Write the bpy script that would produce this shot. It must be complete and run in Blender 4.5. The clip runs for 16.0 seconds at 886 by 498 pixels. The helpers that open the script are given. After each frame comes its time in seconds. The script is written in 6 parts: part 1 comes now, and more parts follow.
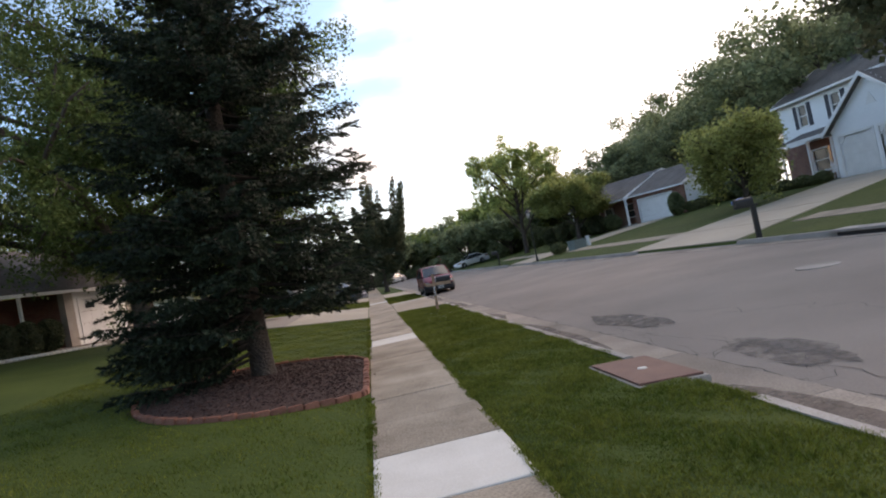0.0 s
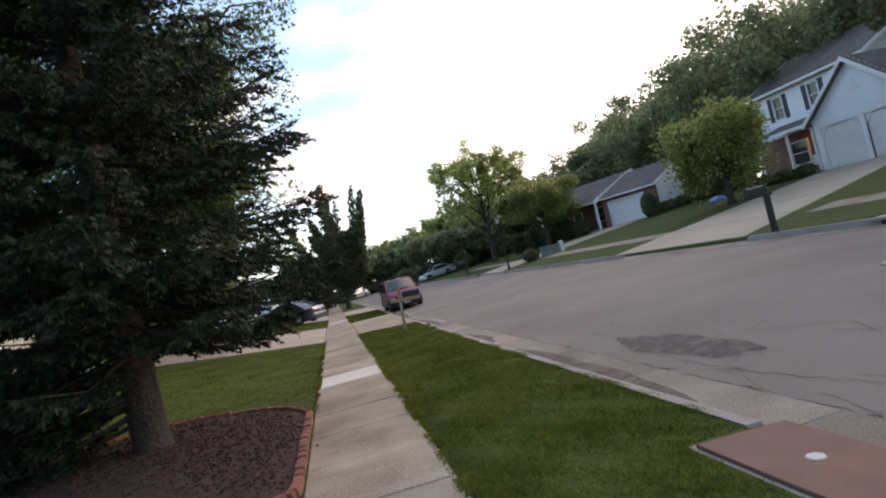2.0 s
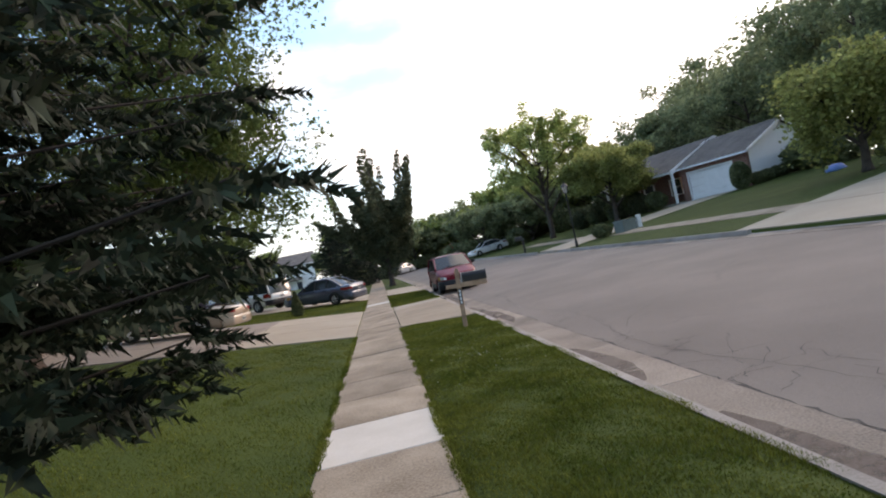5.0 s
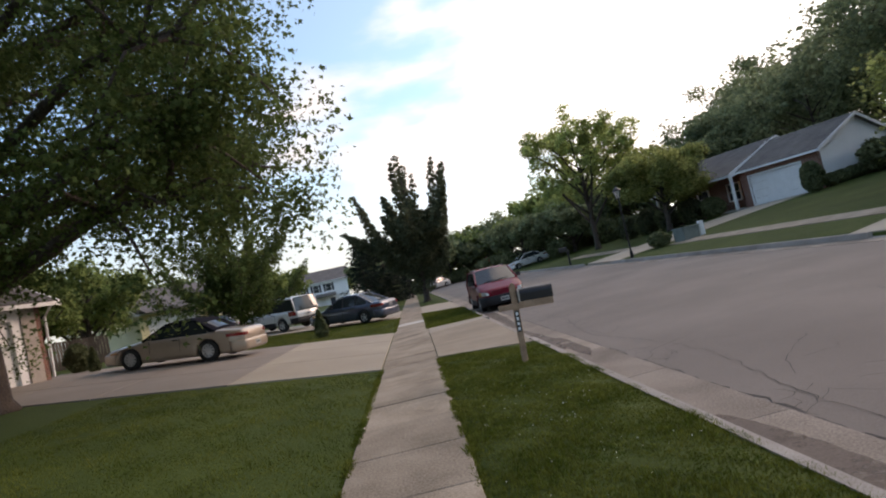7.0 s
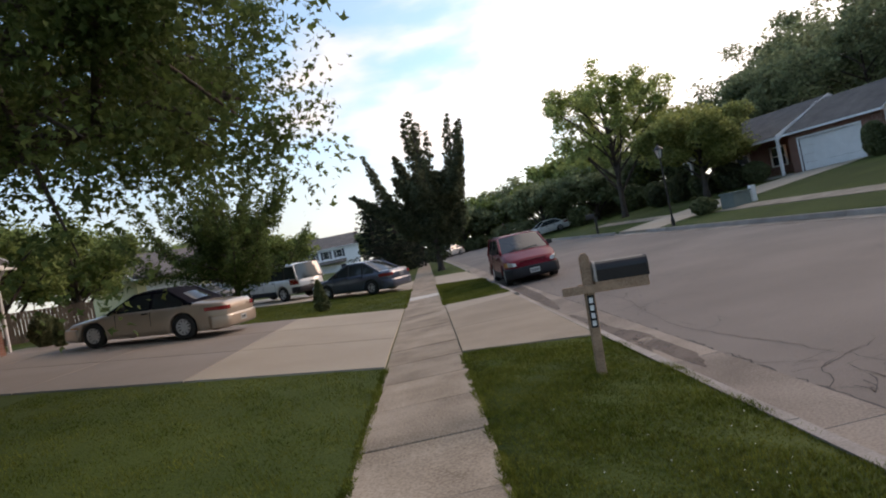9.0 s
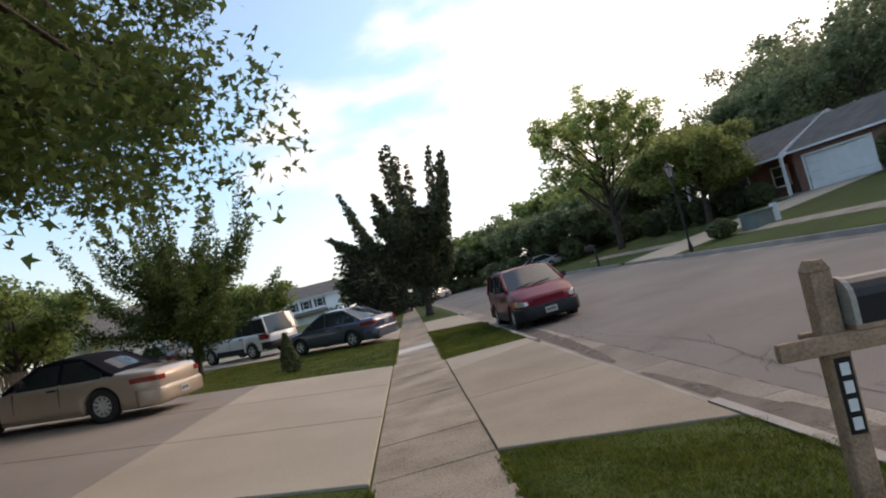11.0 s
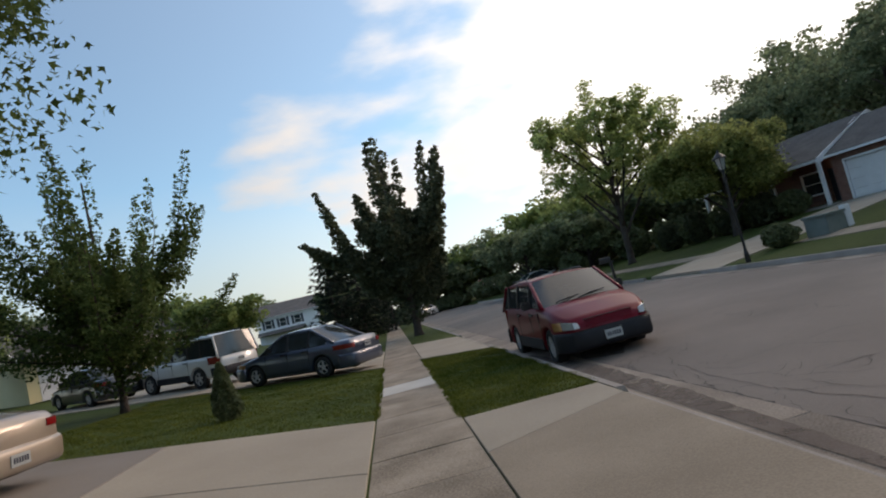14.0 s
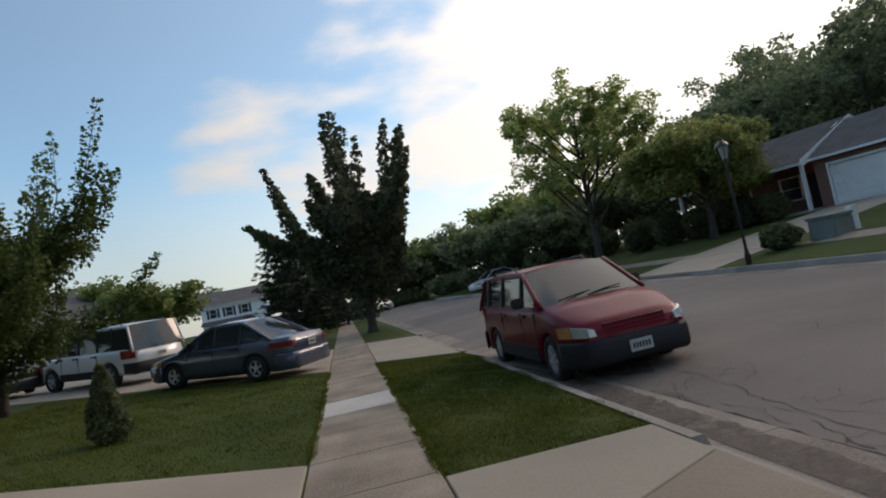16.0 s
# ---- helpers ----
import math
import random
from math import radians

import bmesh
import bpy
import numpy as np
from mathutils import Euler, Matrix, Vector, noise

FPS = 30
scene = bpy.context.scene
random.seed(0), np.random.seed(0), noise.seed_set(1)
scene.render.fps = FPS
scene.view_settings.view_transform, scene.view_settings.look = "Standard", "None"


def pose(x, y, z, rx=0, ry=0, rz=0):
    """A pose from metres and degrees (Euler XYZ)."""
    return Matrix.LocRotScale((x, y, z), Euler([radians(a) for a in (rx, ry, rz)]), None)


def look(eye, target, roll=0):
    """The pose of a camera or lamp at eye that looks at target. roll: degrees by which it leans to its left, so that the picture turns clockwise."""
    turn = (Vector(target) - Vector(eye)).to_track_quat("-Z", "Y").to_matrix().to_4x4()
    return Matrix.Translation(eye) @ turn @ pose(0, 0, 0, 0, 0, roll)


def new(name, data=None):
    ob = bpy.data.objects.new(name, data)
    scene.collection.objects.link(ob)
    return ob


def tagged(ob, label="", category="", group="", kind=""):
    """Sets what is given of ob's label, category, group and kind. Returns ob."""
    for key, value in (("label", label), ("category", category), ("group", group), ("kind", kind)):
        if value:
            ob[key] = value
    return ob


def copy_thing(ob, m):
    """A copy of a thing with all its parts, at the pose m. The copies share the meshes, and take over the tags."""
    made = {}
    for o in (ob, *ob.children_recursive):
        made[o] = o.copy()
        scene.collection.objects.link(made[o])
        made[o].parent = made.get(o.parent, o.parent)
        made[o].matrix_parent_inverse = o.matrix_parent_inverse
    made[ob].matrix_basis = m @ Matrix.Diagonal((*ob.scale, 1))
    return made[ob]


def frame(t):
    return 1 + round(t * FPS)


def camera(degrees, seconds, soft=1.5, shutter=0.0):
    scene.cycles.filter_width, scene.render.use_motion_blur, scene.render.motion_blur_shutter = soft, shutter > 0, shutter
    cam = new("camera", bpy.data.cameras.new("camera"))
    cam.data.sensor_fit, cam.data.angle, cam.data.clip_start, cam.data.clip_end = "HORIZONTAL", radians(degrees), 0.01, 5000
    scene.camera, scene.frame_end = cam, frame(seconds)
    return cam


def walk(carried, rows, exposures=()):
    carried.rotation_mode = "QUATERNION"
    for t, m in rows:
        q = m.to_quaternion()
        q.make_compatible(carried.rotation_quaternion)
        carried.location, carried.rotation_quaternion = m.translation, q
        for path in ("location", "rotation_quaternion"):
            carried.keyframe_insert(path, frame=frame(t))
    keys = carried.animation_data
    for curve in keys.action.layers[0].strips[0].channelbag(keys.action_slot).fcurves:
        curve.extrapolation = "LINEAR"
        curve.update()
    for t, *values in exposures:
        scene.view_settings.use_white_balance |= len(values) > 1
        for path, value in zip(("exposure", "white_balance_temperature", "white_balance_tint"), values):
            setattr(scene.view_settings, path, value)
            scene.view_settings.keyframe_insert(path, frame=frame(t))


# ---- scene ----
cam = camera(72.0, 16.0, soft=2.0)
EXPOSURES = [(0, 0.78, 8250, 33), (3, 0.76, 8250, 32), (4.4, 0.82, 8100, 30), (5.2, 0.96, 8100, 30), (7.3, 0.48, 8250, 32), (8.7, 0.46, 8250, 32), (11, 0.58, 8350, 30), (12.5, 0.38, 8100, 28), (14, 0.09, 8000, 26), (16, -0.04, 8000, 26)]
PATH = [
    (0, (-0.313, 3.088, 1.513), (-0.054, 5.071, 1.56), -11.53),
    (0.5, (-0.177, 4.025, 1.518), (0.137, 6.0, 1.47), -10.72),
    (1, (-0.158, 4.828, 1.52), (0.151, 6.803, 1.447), -10.93),
    (1.5, (-0.016, 5.621, 1.535), (0.309, 7.593, 1.447), -12.92),
    (2, (-0.009, 6.311, 1.494), (0.375, 8.273, 1.554), -13.58),
    (2.5, (0.061, 7.262, 1.483), (0.225, 9.255, 1.51), -12.55),
    (3, (0.109, 8.123, 1.514), (0.435, 10.095, 1.456), -13.23),
    (3.5, (0.197, 8.938, 1.525), (0.468, 10.915, 1.4), -12.87),
    (4, (0.231, 9.709, 1.576), (0.485, 11.69, 1.477), -12.50),
    (4.5, (0.308, 10.741, 1.551), (0.51, 12.729, 1.488), -14.53),
    (5, (0.302, 11.58, 1.576), (0.525, 13.567, 1.592), -12.26),
    (7.5, (0.399, 15.564, 1.576), (0.501, 17.559, 1.664), -12.50),
    (8, (0.31, 16.398, 1.605), (0.422, 18.395, 1.641), -10.61),
    (8.5, (0.345, 17.218, 1.6), (0.4, 19.217, 1.575), -11.41),
    (11, (0.141, 21.614, 1.521), (0.291, 23.605, 1.638), -14.55),
    (11.5, (0.096, 22.457, 1.516), (-0.112, 24.44, 1.67), -13.02),
    (12, (0.134, 23.338, 1.527), (-0.141, 25.312, 1.691), -13.75),
    (12.5, (0.033, 24.144, 1.53), (-0.261, 26.115, 1.691), -13.11),
    (13, (0.059, 25.105, 1.496), (0.057, 27.099, 1.657), -15.59),
    (13.5, (-0.06, 25.962, 1.495), (0.113, 27.951, 1.613), -12.20),
    (14, (-0.018, 26.763, 1.51), (0.198, 28.745, 1.671), -13.75),
    (14.5, (-0.026, 27.552, 1.478), (0.38, 29.504, 1.638), -8.07),
    (15, (0.061, 28.276, 1.481), (0.455, 30.231, 1.624), -9.81),
    (15.5, (0.058, 29.027, 1.462), (0.482, 30.978, 1.584), -9.28),
    (16, (0.052, 29.666, 1.49), (0.402, 31.631, 1.608), -11.47),
]
walk(cam, [(t, look(eye, target, roll)) for t, eye, target, roll in PATH], EXPOSURES)

# ---- light: late afternoon, sun veiled behind bright cloud over the far side of the street ----
SUN_DIR = Vector((0.86, 0.42, 0.45)).normalized()
sun = new("sun", bpy.data.lights.new("sun", "SUN"))
sun.data.energy, sun.data.angle, sun.data.color = 1.15, radians(20), (1.0, 0.90, 0.79)
sun.matrix_world = look(SUN_DIR * 50, (0, 0, 0))
world = bpy.data.worlds.new("sky")
scene.world = world
world.use_nodes = True
wn, wl = world.node_tree.nodes, world.node_tree.links
wn.clear()
sky = wn.new("ShaderNodeTexSky")
sky.sky_type, sky.sun_disc = "NISHITA", False
sky.sun_elevation, sky.sun_rotation = math.asin(SUN_DIR.z), math.atan2(SUN_DIR.x, SUN_DIR.y)
sky.dust_density, sky.ozone_density = 0.5, 4.0
co = wn.new("ShaderNodeTexCoord")
squash = wn.new("ShaderNodeMapping")
squash.inputs["Scale"].default_value = (1.0, 1.0, 2.6)
cloud = wn.new("ShaderNodeTexNoise")
cloud.inputs["Scale"].default_value, cloud.inputs["Detail"].default_value, cloud.inputs["Roughness"].default_value = 1.7, 7, 0.48
glow = wn.new("ShaderNodeVectorMath")
glow.operation = "DOT_PRODUCT"
glow.inputs[1].default_value = SUN_DIR
lean = wn.new("ShaderNodeMath")
lean.operation = "MULTIPLY_ADD"
lean.inputs[1].default_value = 0.66
cover = wn.new("ShaderNodeMapRange")
cover.interpolation_type = "SMOOTHSTEP"
cover.inputs["From Min"].default_value, cover.inputs["From Max"].default_value = 0.90, 1.01
cover.inputs["To Min"].default_value = 0.20
white = wn.new("ShaderNodeMapRange")
white.inputs["From Min"].default_value, white.inputs["From Max"].default_value = 0.2, 1.0
white.inputs["To Min"].default_value, white.inputs["To Max"].default_value = 4.6, 11.0
tone = wn.new("ShaderNodeVectorMath")
tone.operation = "SCALE"
tone.inputs[0].default_value = (0.87, 1.0, 1.04)
mix = wn.new("ShaderNodeMix")
mix.data_type = "RGBA"
bg = wn.new("ShaderNodeBackground")
bg.inputs["Strength"].default_value = 0.13
wout = wn.new("ShaderNodeOutputWorld")
wl.new(co.outputs["Generated"], squash.inputs["Vector"])
wl.new(squash.outputs["Vector"], cloud.inputs["Vector"])
wl.new(co.outputs["Generated"], glow.inputs[0])
wl.new(glow.outputs["Value"], lean.inputs[0])
wl.new(cloud.outputs["Fac"], lean.inputs[2])
wl.new(lean.outputs["Value"], cover.inputs["Value"])
wl.new(glow.outputs["Value"], white.inputs["Value"])
wl.new(white.outputs["Result"], tone.inputs["Scale"])
level = wn.new("ShaderNodeSeparateXYZ")
veil = wn.new("ShaderNodeMapRange")
veil.interpolation_type = "SMOOTHSTEP"
veil.inputs["From Min"].default_value, veil.inputs["From Max"].default_value = 0.0, 0.34
veil.inputs["To Min"].default_value, veil.inputs["To Max"].default_value = 0.85, 0.10
thick = wn.new("ShaderNodeMath")
thick.operation = "MAXIMUM"
wl.new(co.outputs["Generated"], level.inputs["Vector"])
wl.new(level.outputs["Z"], veil.inputs["Value"])
wl.new(veil.outputs["Result"], thick.inputs[0])
wl.new(cover.outputs["Result"], thick.inputs[1])
wl.new(thick.outputs["Value"], mix.inputs["Factor"])
tint = wn.new("ShaderNodeVectorMath")
tint.operation = "MULTIPLY"
tint.inputs[1].default_value = (0.97, 1.74, 1.76)
wl.new(sky.outputs["Color"], tint.inputs[0])
wl.new(tint.outputs["Vector"], mix.inputs["A"])
wl.new(tone.outputs["Vector"], mix.inputs["B"])
wl.new(mix.outputs["Result"], bg.inputs["Color"])
wl.new(bg.outputs["Background"], wout.inputs["Surface"])


# ---- materials ----
def material(name, a, b, rough=0.7, metal=0.0, scale=3.0, fine=60.0, bump=0.1, coat=0.0, depth=0.01, rand=0.0, island=False, spec=0.5):
    """Two colours mixed by a coarse and a fine noise, with a fine relief, in metres of the object's own space."""
    m = bpy.data.materials.new(name)
    m.use_nodes = True
    n, l = m.node_tree.nodes, m.node_tree.links
    p = n["Principled BSDF"]
    tc = n.new("ShaderNodeTexCoord")
    n1, n2 = n.new("ShaderNodeTexNoise"), n.new("ShaderNodeTexNoise")
    n1.inputs["Scale"].default_value, n2.inputs["Scale"].default_value = scale, fine
    n1.inputs["Detail"].default_value, n2.inputs["Detail"].default_value = 5, 4
    avg = n.new("ShaderNodeMath")
    avg.operation = "ADD"
    ramp = n.new("ShaderNodeMapRange")
    ramp.inputs["From Min"].default_value, ramp.inputs["From Max"].default_value = 0.75, 1.25
    cmix = n.new("ShaderNodeMix")
    cmix.data_type = "RGBA"
    cmix.inputs["A"].default_value, cmix.inputs["B"].default_value = (*a, 1), (*b, 1)
    for t in (n1, n2):
        l.new(tc.outputs["Object"], t.inputs["Vector"])
    l.new(n1.outputs["Fac"], avg.inputs[0])
    l.new(n2.outputs["Fac"], avg.inputs[1])
    l.new(avg.outputs["Value"], ramp.inputs["Value"])
    l.new(ramp.outputs["Result"], cmix.inputs["Factor"])
    colour = cmix.outputs["Result"]
    if rand:
        hsv = n.new("ShaderNodeHueSaturation")
        vr = n.new("ShaderNodeMapRange")
        vr.inputs["To Min"].default_value, vr.inputs["To Max"].default_value = 1 - rand, 1 + rand
        if island:
            geo = n.new("ShaderNodeNewGeometry")
            l.new(geo.outputs["Random Per Island"], vr.inputs["Value"])
        else:
            info = n.new("ShaderNodeObjectInfo")
            l.new(info.outputs["Random"], vr.inputs["Value"])
        l.new(vr.outputs["Result"], hsv.inputs["Value"])
        l.new(colour, hsv.inputs["Color"])
        colour = hsv.outputs["Color"]
    l.new(colour, p.inputs["Base Color"])
    p.inputs["Roughness"].default_value, p.inputs["Metallic"].default_value = rough, metal
    p.inputs["Coat Weight"].default_value, p.inputs["Coat Roughness"].default_value = coat, 0.08
    p.inputs["Specular IOR Level"].default_value = spec
    if bump:
        bp = n.new("ShaderNodeBump")
        bp.inputs["Strength"].default_value, bp.inputs["Distance"].default_value = bump, depth
        l.new(n2.outputs["Fac"], bp.inputs["Height"])
        l.new(bp.outputs["Normal"], p.inputs["Normal"])
    return m


def leafy(name, a, b, through_light=0.35, rand=0.35, scale=0.7):
    a, b = ([1.12 * v for v in c] for c in (a, b))
    m = material(name, a, b, rough=0.65, scale=scale, fine=9, bump=0, rand=rand, island=True, spec=0.14)
    n, l = m.node_tree.nodes, m.node_tree.links
    p = n["Principled BSDF"]
    tr, mx = n.new("ShaderNodeBsdfTranslucent"), n.new("ShaderNodeMixShader")
    mx.inputs["Fac"].default_value = through_light
    l.new(p.inputs["Base Color"].links[0].from_socket, tr.inputs["Color"])
    l.new(p.outputs["BSDF"], mx.inputs[1])
    l.new(tr.outputs["BSDF"], mx.inputs[2])
    l.new(mx.outputs["Shader"], n["Material Output"].inputs["Surface"])
    return m


TURF = material("turf", (0.030, 0.052, 0.007), (0.056, 0.082, 0.015), 0.9, scale=0.5, fine=25, bump=0.6, depth=0.03, spec=0.2)
BLADE = leafy("grass_blade", (0.047, 0.0748, 0.0085), (0.15, 0.162, 0.032), 0.35, 0.4, scale=0.9)
ASPHALT = material("asphalt", (0.136, 0.1135, 0.099), (0.214, 0.181, 0.158), 0.85, scale=0.35, fine=90, bump=0.35, depth=0.006)
PATCH = material("asphalt_patch", (0.07, 0.061, 0.057), (0.11, 0.097, 0.09), 0.85, scale=3, fine=90, bump=0.35, depth=0.006)


def worn_through(m, scale, low, high):
    """Lets the surface below show between the speckles of a stain."""
    n, l = m.node_tree.nodes, m.node_tree.links
    tc, tex, cut = n.new("ShaderNodeTexCoord"), n.new("ShaderNodeTexNoise"), n.new("ShaderNodeMapRange")
    tex.inputs["Scale"].default_value, tex.inputs["Detail"].default_value, tex.inputs["Roughness"].default_value = scale, 8, 0.7
    cut.inputs["From Min"].default_value, cut.inputs["From Max"].default_value = low, high
    cut.inputs["To Max"].default_value = 0.9
    clear, mx = n.new("ShaderNodeBsdfTransparent"), n.new("ShaderNodeMixShader")
    l.new(tc.outputs["Object"], tex.inputs["Vector"])
    l.new(tex.outputs["Fac"], cut.inputs["Value"])
    l.new(cut.outputs["Result"], mx.inputs["Fac"])
    l.new(clear.outputs["BSDF"], mx.inputs[1])
    l.new(n["Principled BSDF"].outputs["BSDF"], mx.inputs[2])
    l.new(mx.outputs["Shader"], n["Material Output"].inputs["Surface"])
    return m


worn_through(PATCH, 3.0, 0.36, 0.62)
TAR = material("tar_crack", (0.03, 0.028, 0.027), (0.06, 0.055, 0.052), 0.8, scale=6, fine=80, bump=0.2)
WALKSTONE = material("aged_concrete", (0.155, 0.12, 0.084), (0.372, 0.305, 0.235), 0.85, scale=1.3, fine=45, bump=0.3, depth=0.004, rand=0.12)
NEWSTONE = material("new_concrete", (0.50, 0.47, 0.42), (0.60, 0.57, 0.52), 0.85, scale=2, fine=70, bump=0.2, depth=0.003)
DRIVESTONE = material("drive_concrete", (0.302, 0.254, 0.197), (0.386, 0.332, 0.264), 0.85, scale=0.5, fine=60, bump=0.2, depth=0.003, rand=0.05)
APRON = material("tan_apron_concrete", (0.224, 0.178, 0.130), (0.33, 0.268, 0.202), 0.85, scale=0.8, fine=60, bump=0.25, depth=0.003, rand=0.04)
MUD = material("gutter_silt", (0.085, 0.062, 0.05), (0.155, 0.118, 0.098), 0.8, scale=1.6, fine=50, bump=0.3)
worn_through(MUD, 2.5, 0.30, 0.52)
# darker version of the drive concrete, for the upper panels of driveway_1
DARKSTONE = material("dark_drive_concrete", (0.1955, 0.1658, 0.1403), (0.2635, 0.2253, 0.1955), 0.85, scale=0.5, fine=60, bump=0.2, depth=0.003, rand=0.05)
PAN = material("gutter_pan", (0.145, 0.114, 0.091), (0.315, 0.262, 0.216), 0.85, scale=0.9, fine=50, bump=0.3, depth=0.005, rand=0.22)
CURBSTONE = material("curb_concrete", (0.235, 0.205, 0.18), (0.37, 0.335, 0.30), 0.85, scale=1.5, fine=60, bump=0.3, depth=0.005, rand=0.12)
RUST = material("rusty_plate", (0.125, 0.055, 0.042), (0.185, 0.09, 0.066), 0.75, scale=3, fine=90, bump=0.3)
MULCH = material("mulch", (0.031, 0.0135, 0.010), (0.06, 0.027, 0.020), 0.95, scale=6, fine=45, bump=1.0, depth=0.04)
CHIP = material("bark_chip", (0.03, 0.013, 0.0095), (0.075, 0.036, 0.027), 0.9, scale=9, fine=60, bump=0.2, rand=0.5, island=True)
BRICKRED = material("edging_brick", (0.165, 0.05625, 0.03375), (0.2475, 0.0975, 0.06375), 0.85, scale=8, fine=90, bump=0.3, rand=0.25)
BARK = material("bark", (0.04, 0.029, 0.024), (0.09, 0.068, 0.056), 0.95, scale=3, fine=22, bump=1.0, depth=0.04)
# wide colour range imitates sky-lit tips and shaded inner boughs
SPRUCE = leafy("spruce_needles", (0.004463, 0.00855, 0.00492), (0.03188, 0.04845, 0.02952), 0.12, 0.4, scale=2.2)
TWIG = material("spruce_twig", (0.018, 0.014, 0.012), (0.04, 0.031, 0.026), 0.95, scale=5, fine=30, bump=0.3)
MAPLE = leafy("maple_leaves", (0.118, 0.172, 0.055), (0.24, 0.29, 0.105), 0.6)
SHADELEAF = leafy("shade_maple_leaves", (0.046, 0.078, 0.024), (0.108, 0.15, 0.049), 0.45)
LIME = leafy("bright_leaves", (0.219, 0.2834, 0.09016), (0.3864, 0.4379, 0.1803), 0.6)
WILLOW = leafy("willow_leaves", (0.17, 0.205, 0.065), (0.32, 0.34, 0.13), 0.6)
DARKLEAF = leafy("dark_leaves", (0.112, 0.152, 0.085), (0.215, 0.255, 0.14), 0.55)
PURPLE = leafy("purple_leaves", (0.0567, 0.07425, 0.0432), (0.1148, 0.1283, 0.07425), 0.45)
HEDGE = leafy("hedge_leaves", (0.08194, 0.105, 0.05362), (0.1617, 0.1837, 0.09262), 0.3)
SIDING = material("white_siding", (0.76, 0.78, 0.80), (0.84, 0.86, 0.88), 0.6, scale=0.6, fine=20, bump=0.05)
YELLOW = material("yellow_siding", (0.672, 0.57, 0.312), (0.7616, 0.6612, 0.39), 0.6, scale=0.6, fine=20, bump=0.05)
TRIM = material("white_trim", (0.70, 0.70, 0.70), (0.80, 0.80, 0.80), 0.5, scale=2, fine=30, bump=0.03)
SHINGLE = material("shingles", (0.075, 0.07, 0.068), (0.14, 0.13, 0.125), 0.95, scale=1.0, fine=14, bump=0.6, depth=0.03)
BRICKWALL = material("wall_brick", (0.20, 0.075, 0.05), (0.30, 0.13, 0.09), 0.85, scale=2, fine=20, bump=0.3, depth=0.02, rand=0.1)


def courses(m, mortar):
    """Courses of brick with mortar joints over a plain brick material, 21 by 7 cm."""
    n, l = m.node_tree.nodes, m.node_tree.links
    p = n["Principled BSDF"]
    tc, sep, add, com = n.new("ShaderNodeTexCoord"), n.new("ShaderNodeSeparateXYZ"), n.new("ShaderNodeMath"), n.new("ShaderNodeCombineXYZ")
    br = n.new("ShaderNodeTexBrick")
    br.inputs["Scale"].default_value, br.inputs["Brick Width"].default_value, br.inputs["Row Height"].default_value, br.inputs["Mortar Size"].default_value = 1.0, 0.21, 0.075, 0.006
    br.inputs["Mortar"].default_value = (*mortar, 1)
    br.inputs["Color2"].default_value = (0.16, 0.055, 0.04, 1)
    l.new(tc.outputs["Object"], sep.inputs["Vector"])
    l.new(sep.outputs["X"], add.inputs[0])
    l.new(sep.outputs["Y"], add.inputs[1])
    l.new(add.outputs["Value"], com.inputs["X"])
    l.new(sep.outputs["Z"], com.inputs["Y"])
    l.new(com.outputs["Vector"], br.inputs["Vector"])
    l.new(p.inputs["Base Color"].links[0].from_socket, br.inputs["Color1"])
    l.new(br.outputs["Color"], p.inputs["Base Color"])


courses(BRICKWALL, (0.30, 0.25, 0.22))
MORTAR = material("mortar", (0.32, 0.28, 0.25), (0.40, 0.36, 0.32), 0.9, scale=4, fine=60, bump=0.2)
BLACKPAINT = material("black_paint", (0.010, 0.010, 0.012), (0.017, 0.017, 0.019), 0.33, scale=5, fine=50, bump=0.03, spec=0.35)
SHUTTER = material("dark_shutter", (0.015, 0.02, 0.035), (0.025, 0.03, 0.045), 0.5, scale=5, fine=50, bump=0.05)
WOOD = material("weathered_post", (0.2275, 0.136, 0.087), (0.455, 0.288, 0.1885), 0.85, scale=5, fine=55, bump=0.4)
RUBBER = material("tyre_rubber", (0.012, 0.012, 0.012), (0.025, 0.025, 0.025), 0.85, scale=8, fine=60, bump=0.1)
ALLOY = material("wheel_alloy", (0.50, 0.50, 0.50), (0.62, 0.62, 0.62), 0.35, 0.25, scale=6, fine=50, bump=0.02)
CHROME = material("chrome", (0.6, 0.6, 0.6), (0.7, 0.7, 0.7), 0.12, 1.0, scale=5, fine=40, bump=0)
PLASTIC = material("dark_bumper", (0.015, 0.016, 0.020), (0.024, 0.025, 0.030), 0.6, scale=4, fine=70, bump=0.05, spec=0.25)
GLASS = material("car_glass", (0.022, 0.028, 0.031), (0.032, 0.038, 0.041), 0.04, scale=1, fine=3, bump=0, spec=0.55)
PANE = material("house_pane", (0.03, 0.035, 0.04), (0.06, 0.065, 0.07), 0.05, scale=1, fine=3, bump=0, spec=0.8)
LAMPGLASS = material("clear_lens", (0.40, 0.40, 0.38), (0.52, 0.52, 0.50), 0.1, 0.3, scale=20, fine=60, bump=0.2, coat=1)
AMBER = material("amber_lens", (0.48, 0.20, 0.06), (0.56, 0.26, 0.09), 0.15, scale=20, fine=60, bump=0.1, coat=1)
REDLENS = material("red_lens", (0.20, 0.003, 0.005), (0.27, 0.005, 0.008), 0.25, scale=20, fine=60, bump=0.1, coat=1)
PLATE = material("plate", (0.36, 0.38, 0.38), (0.45, 0.47, 0.46), 0.4, scale=20, fine=60, bump=0)
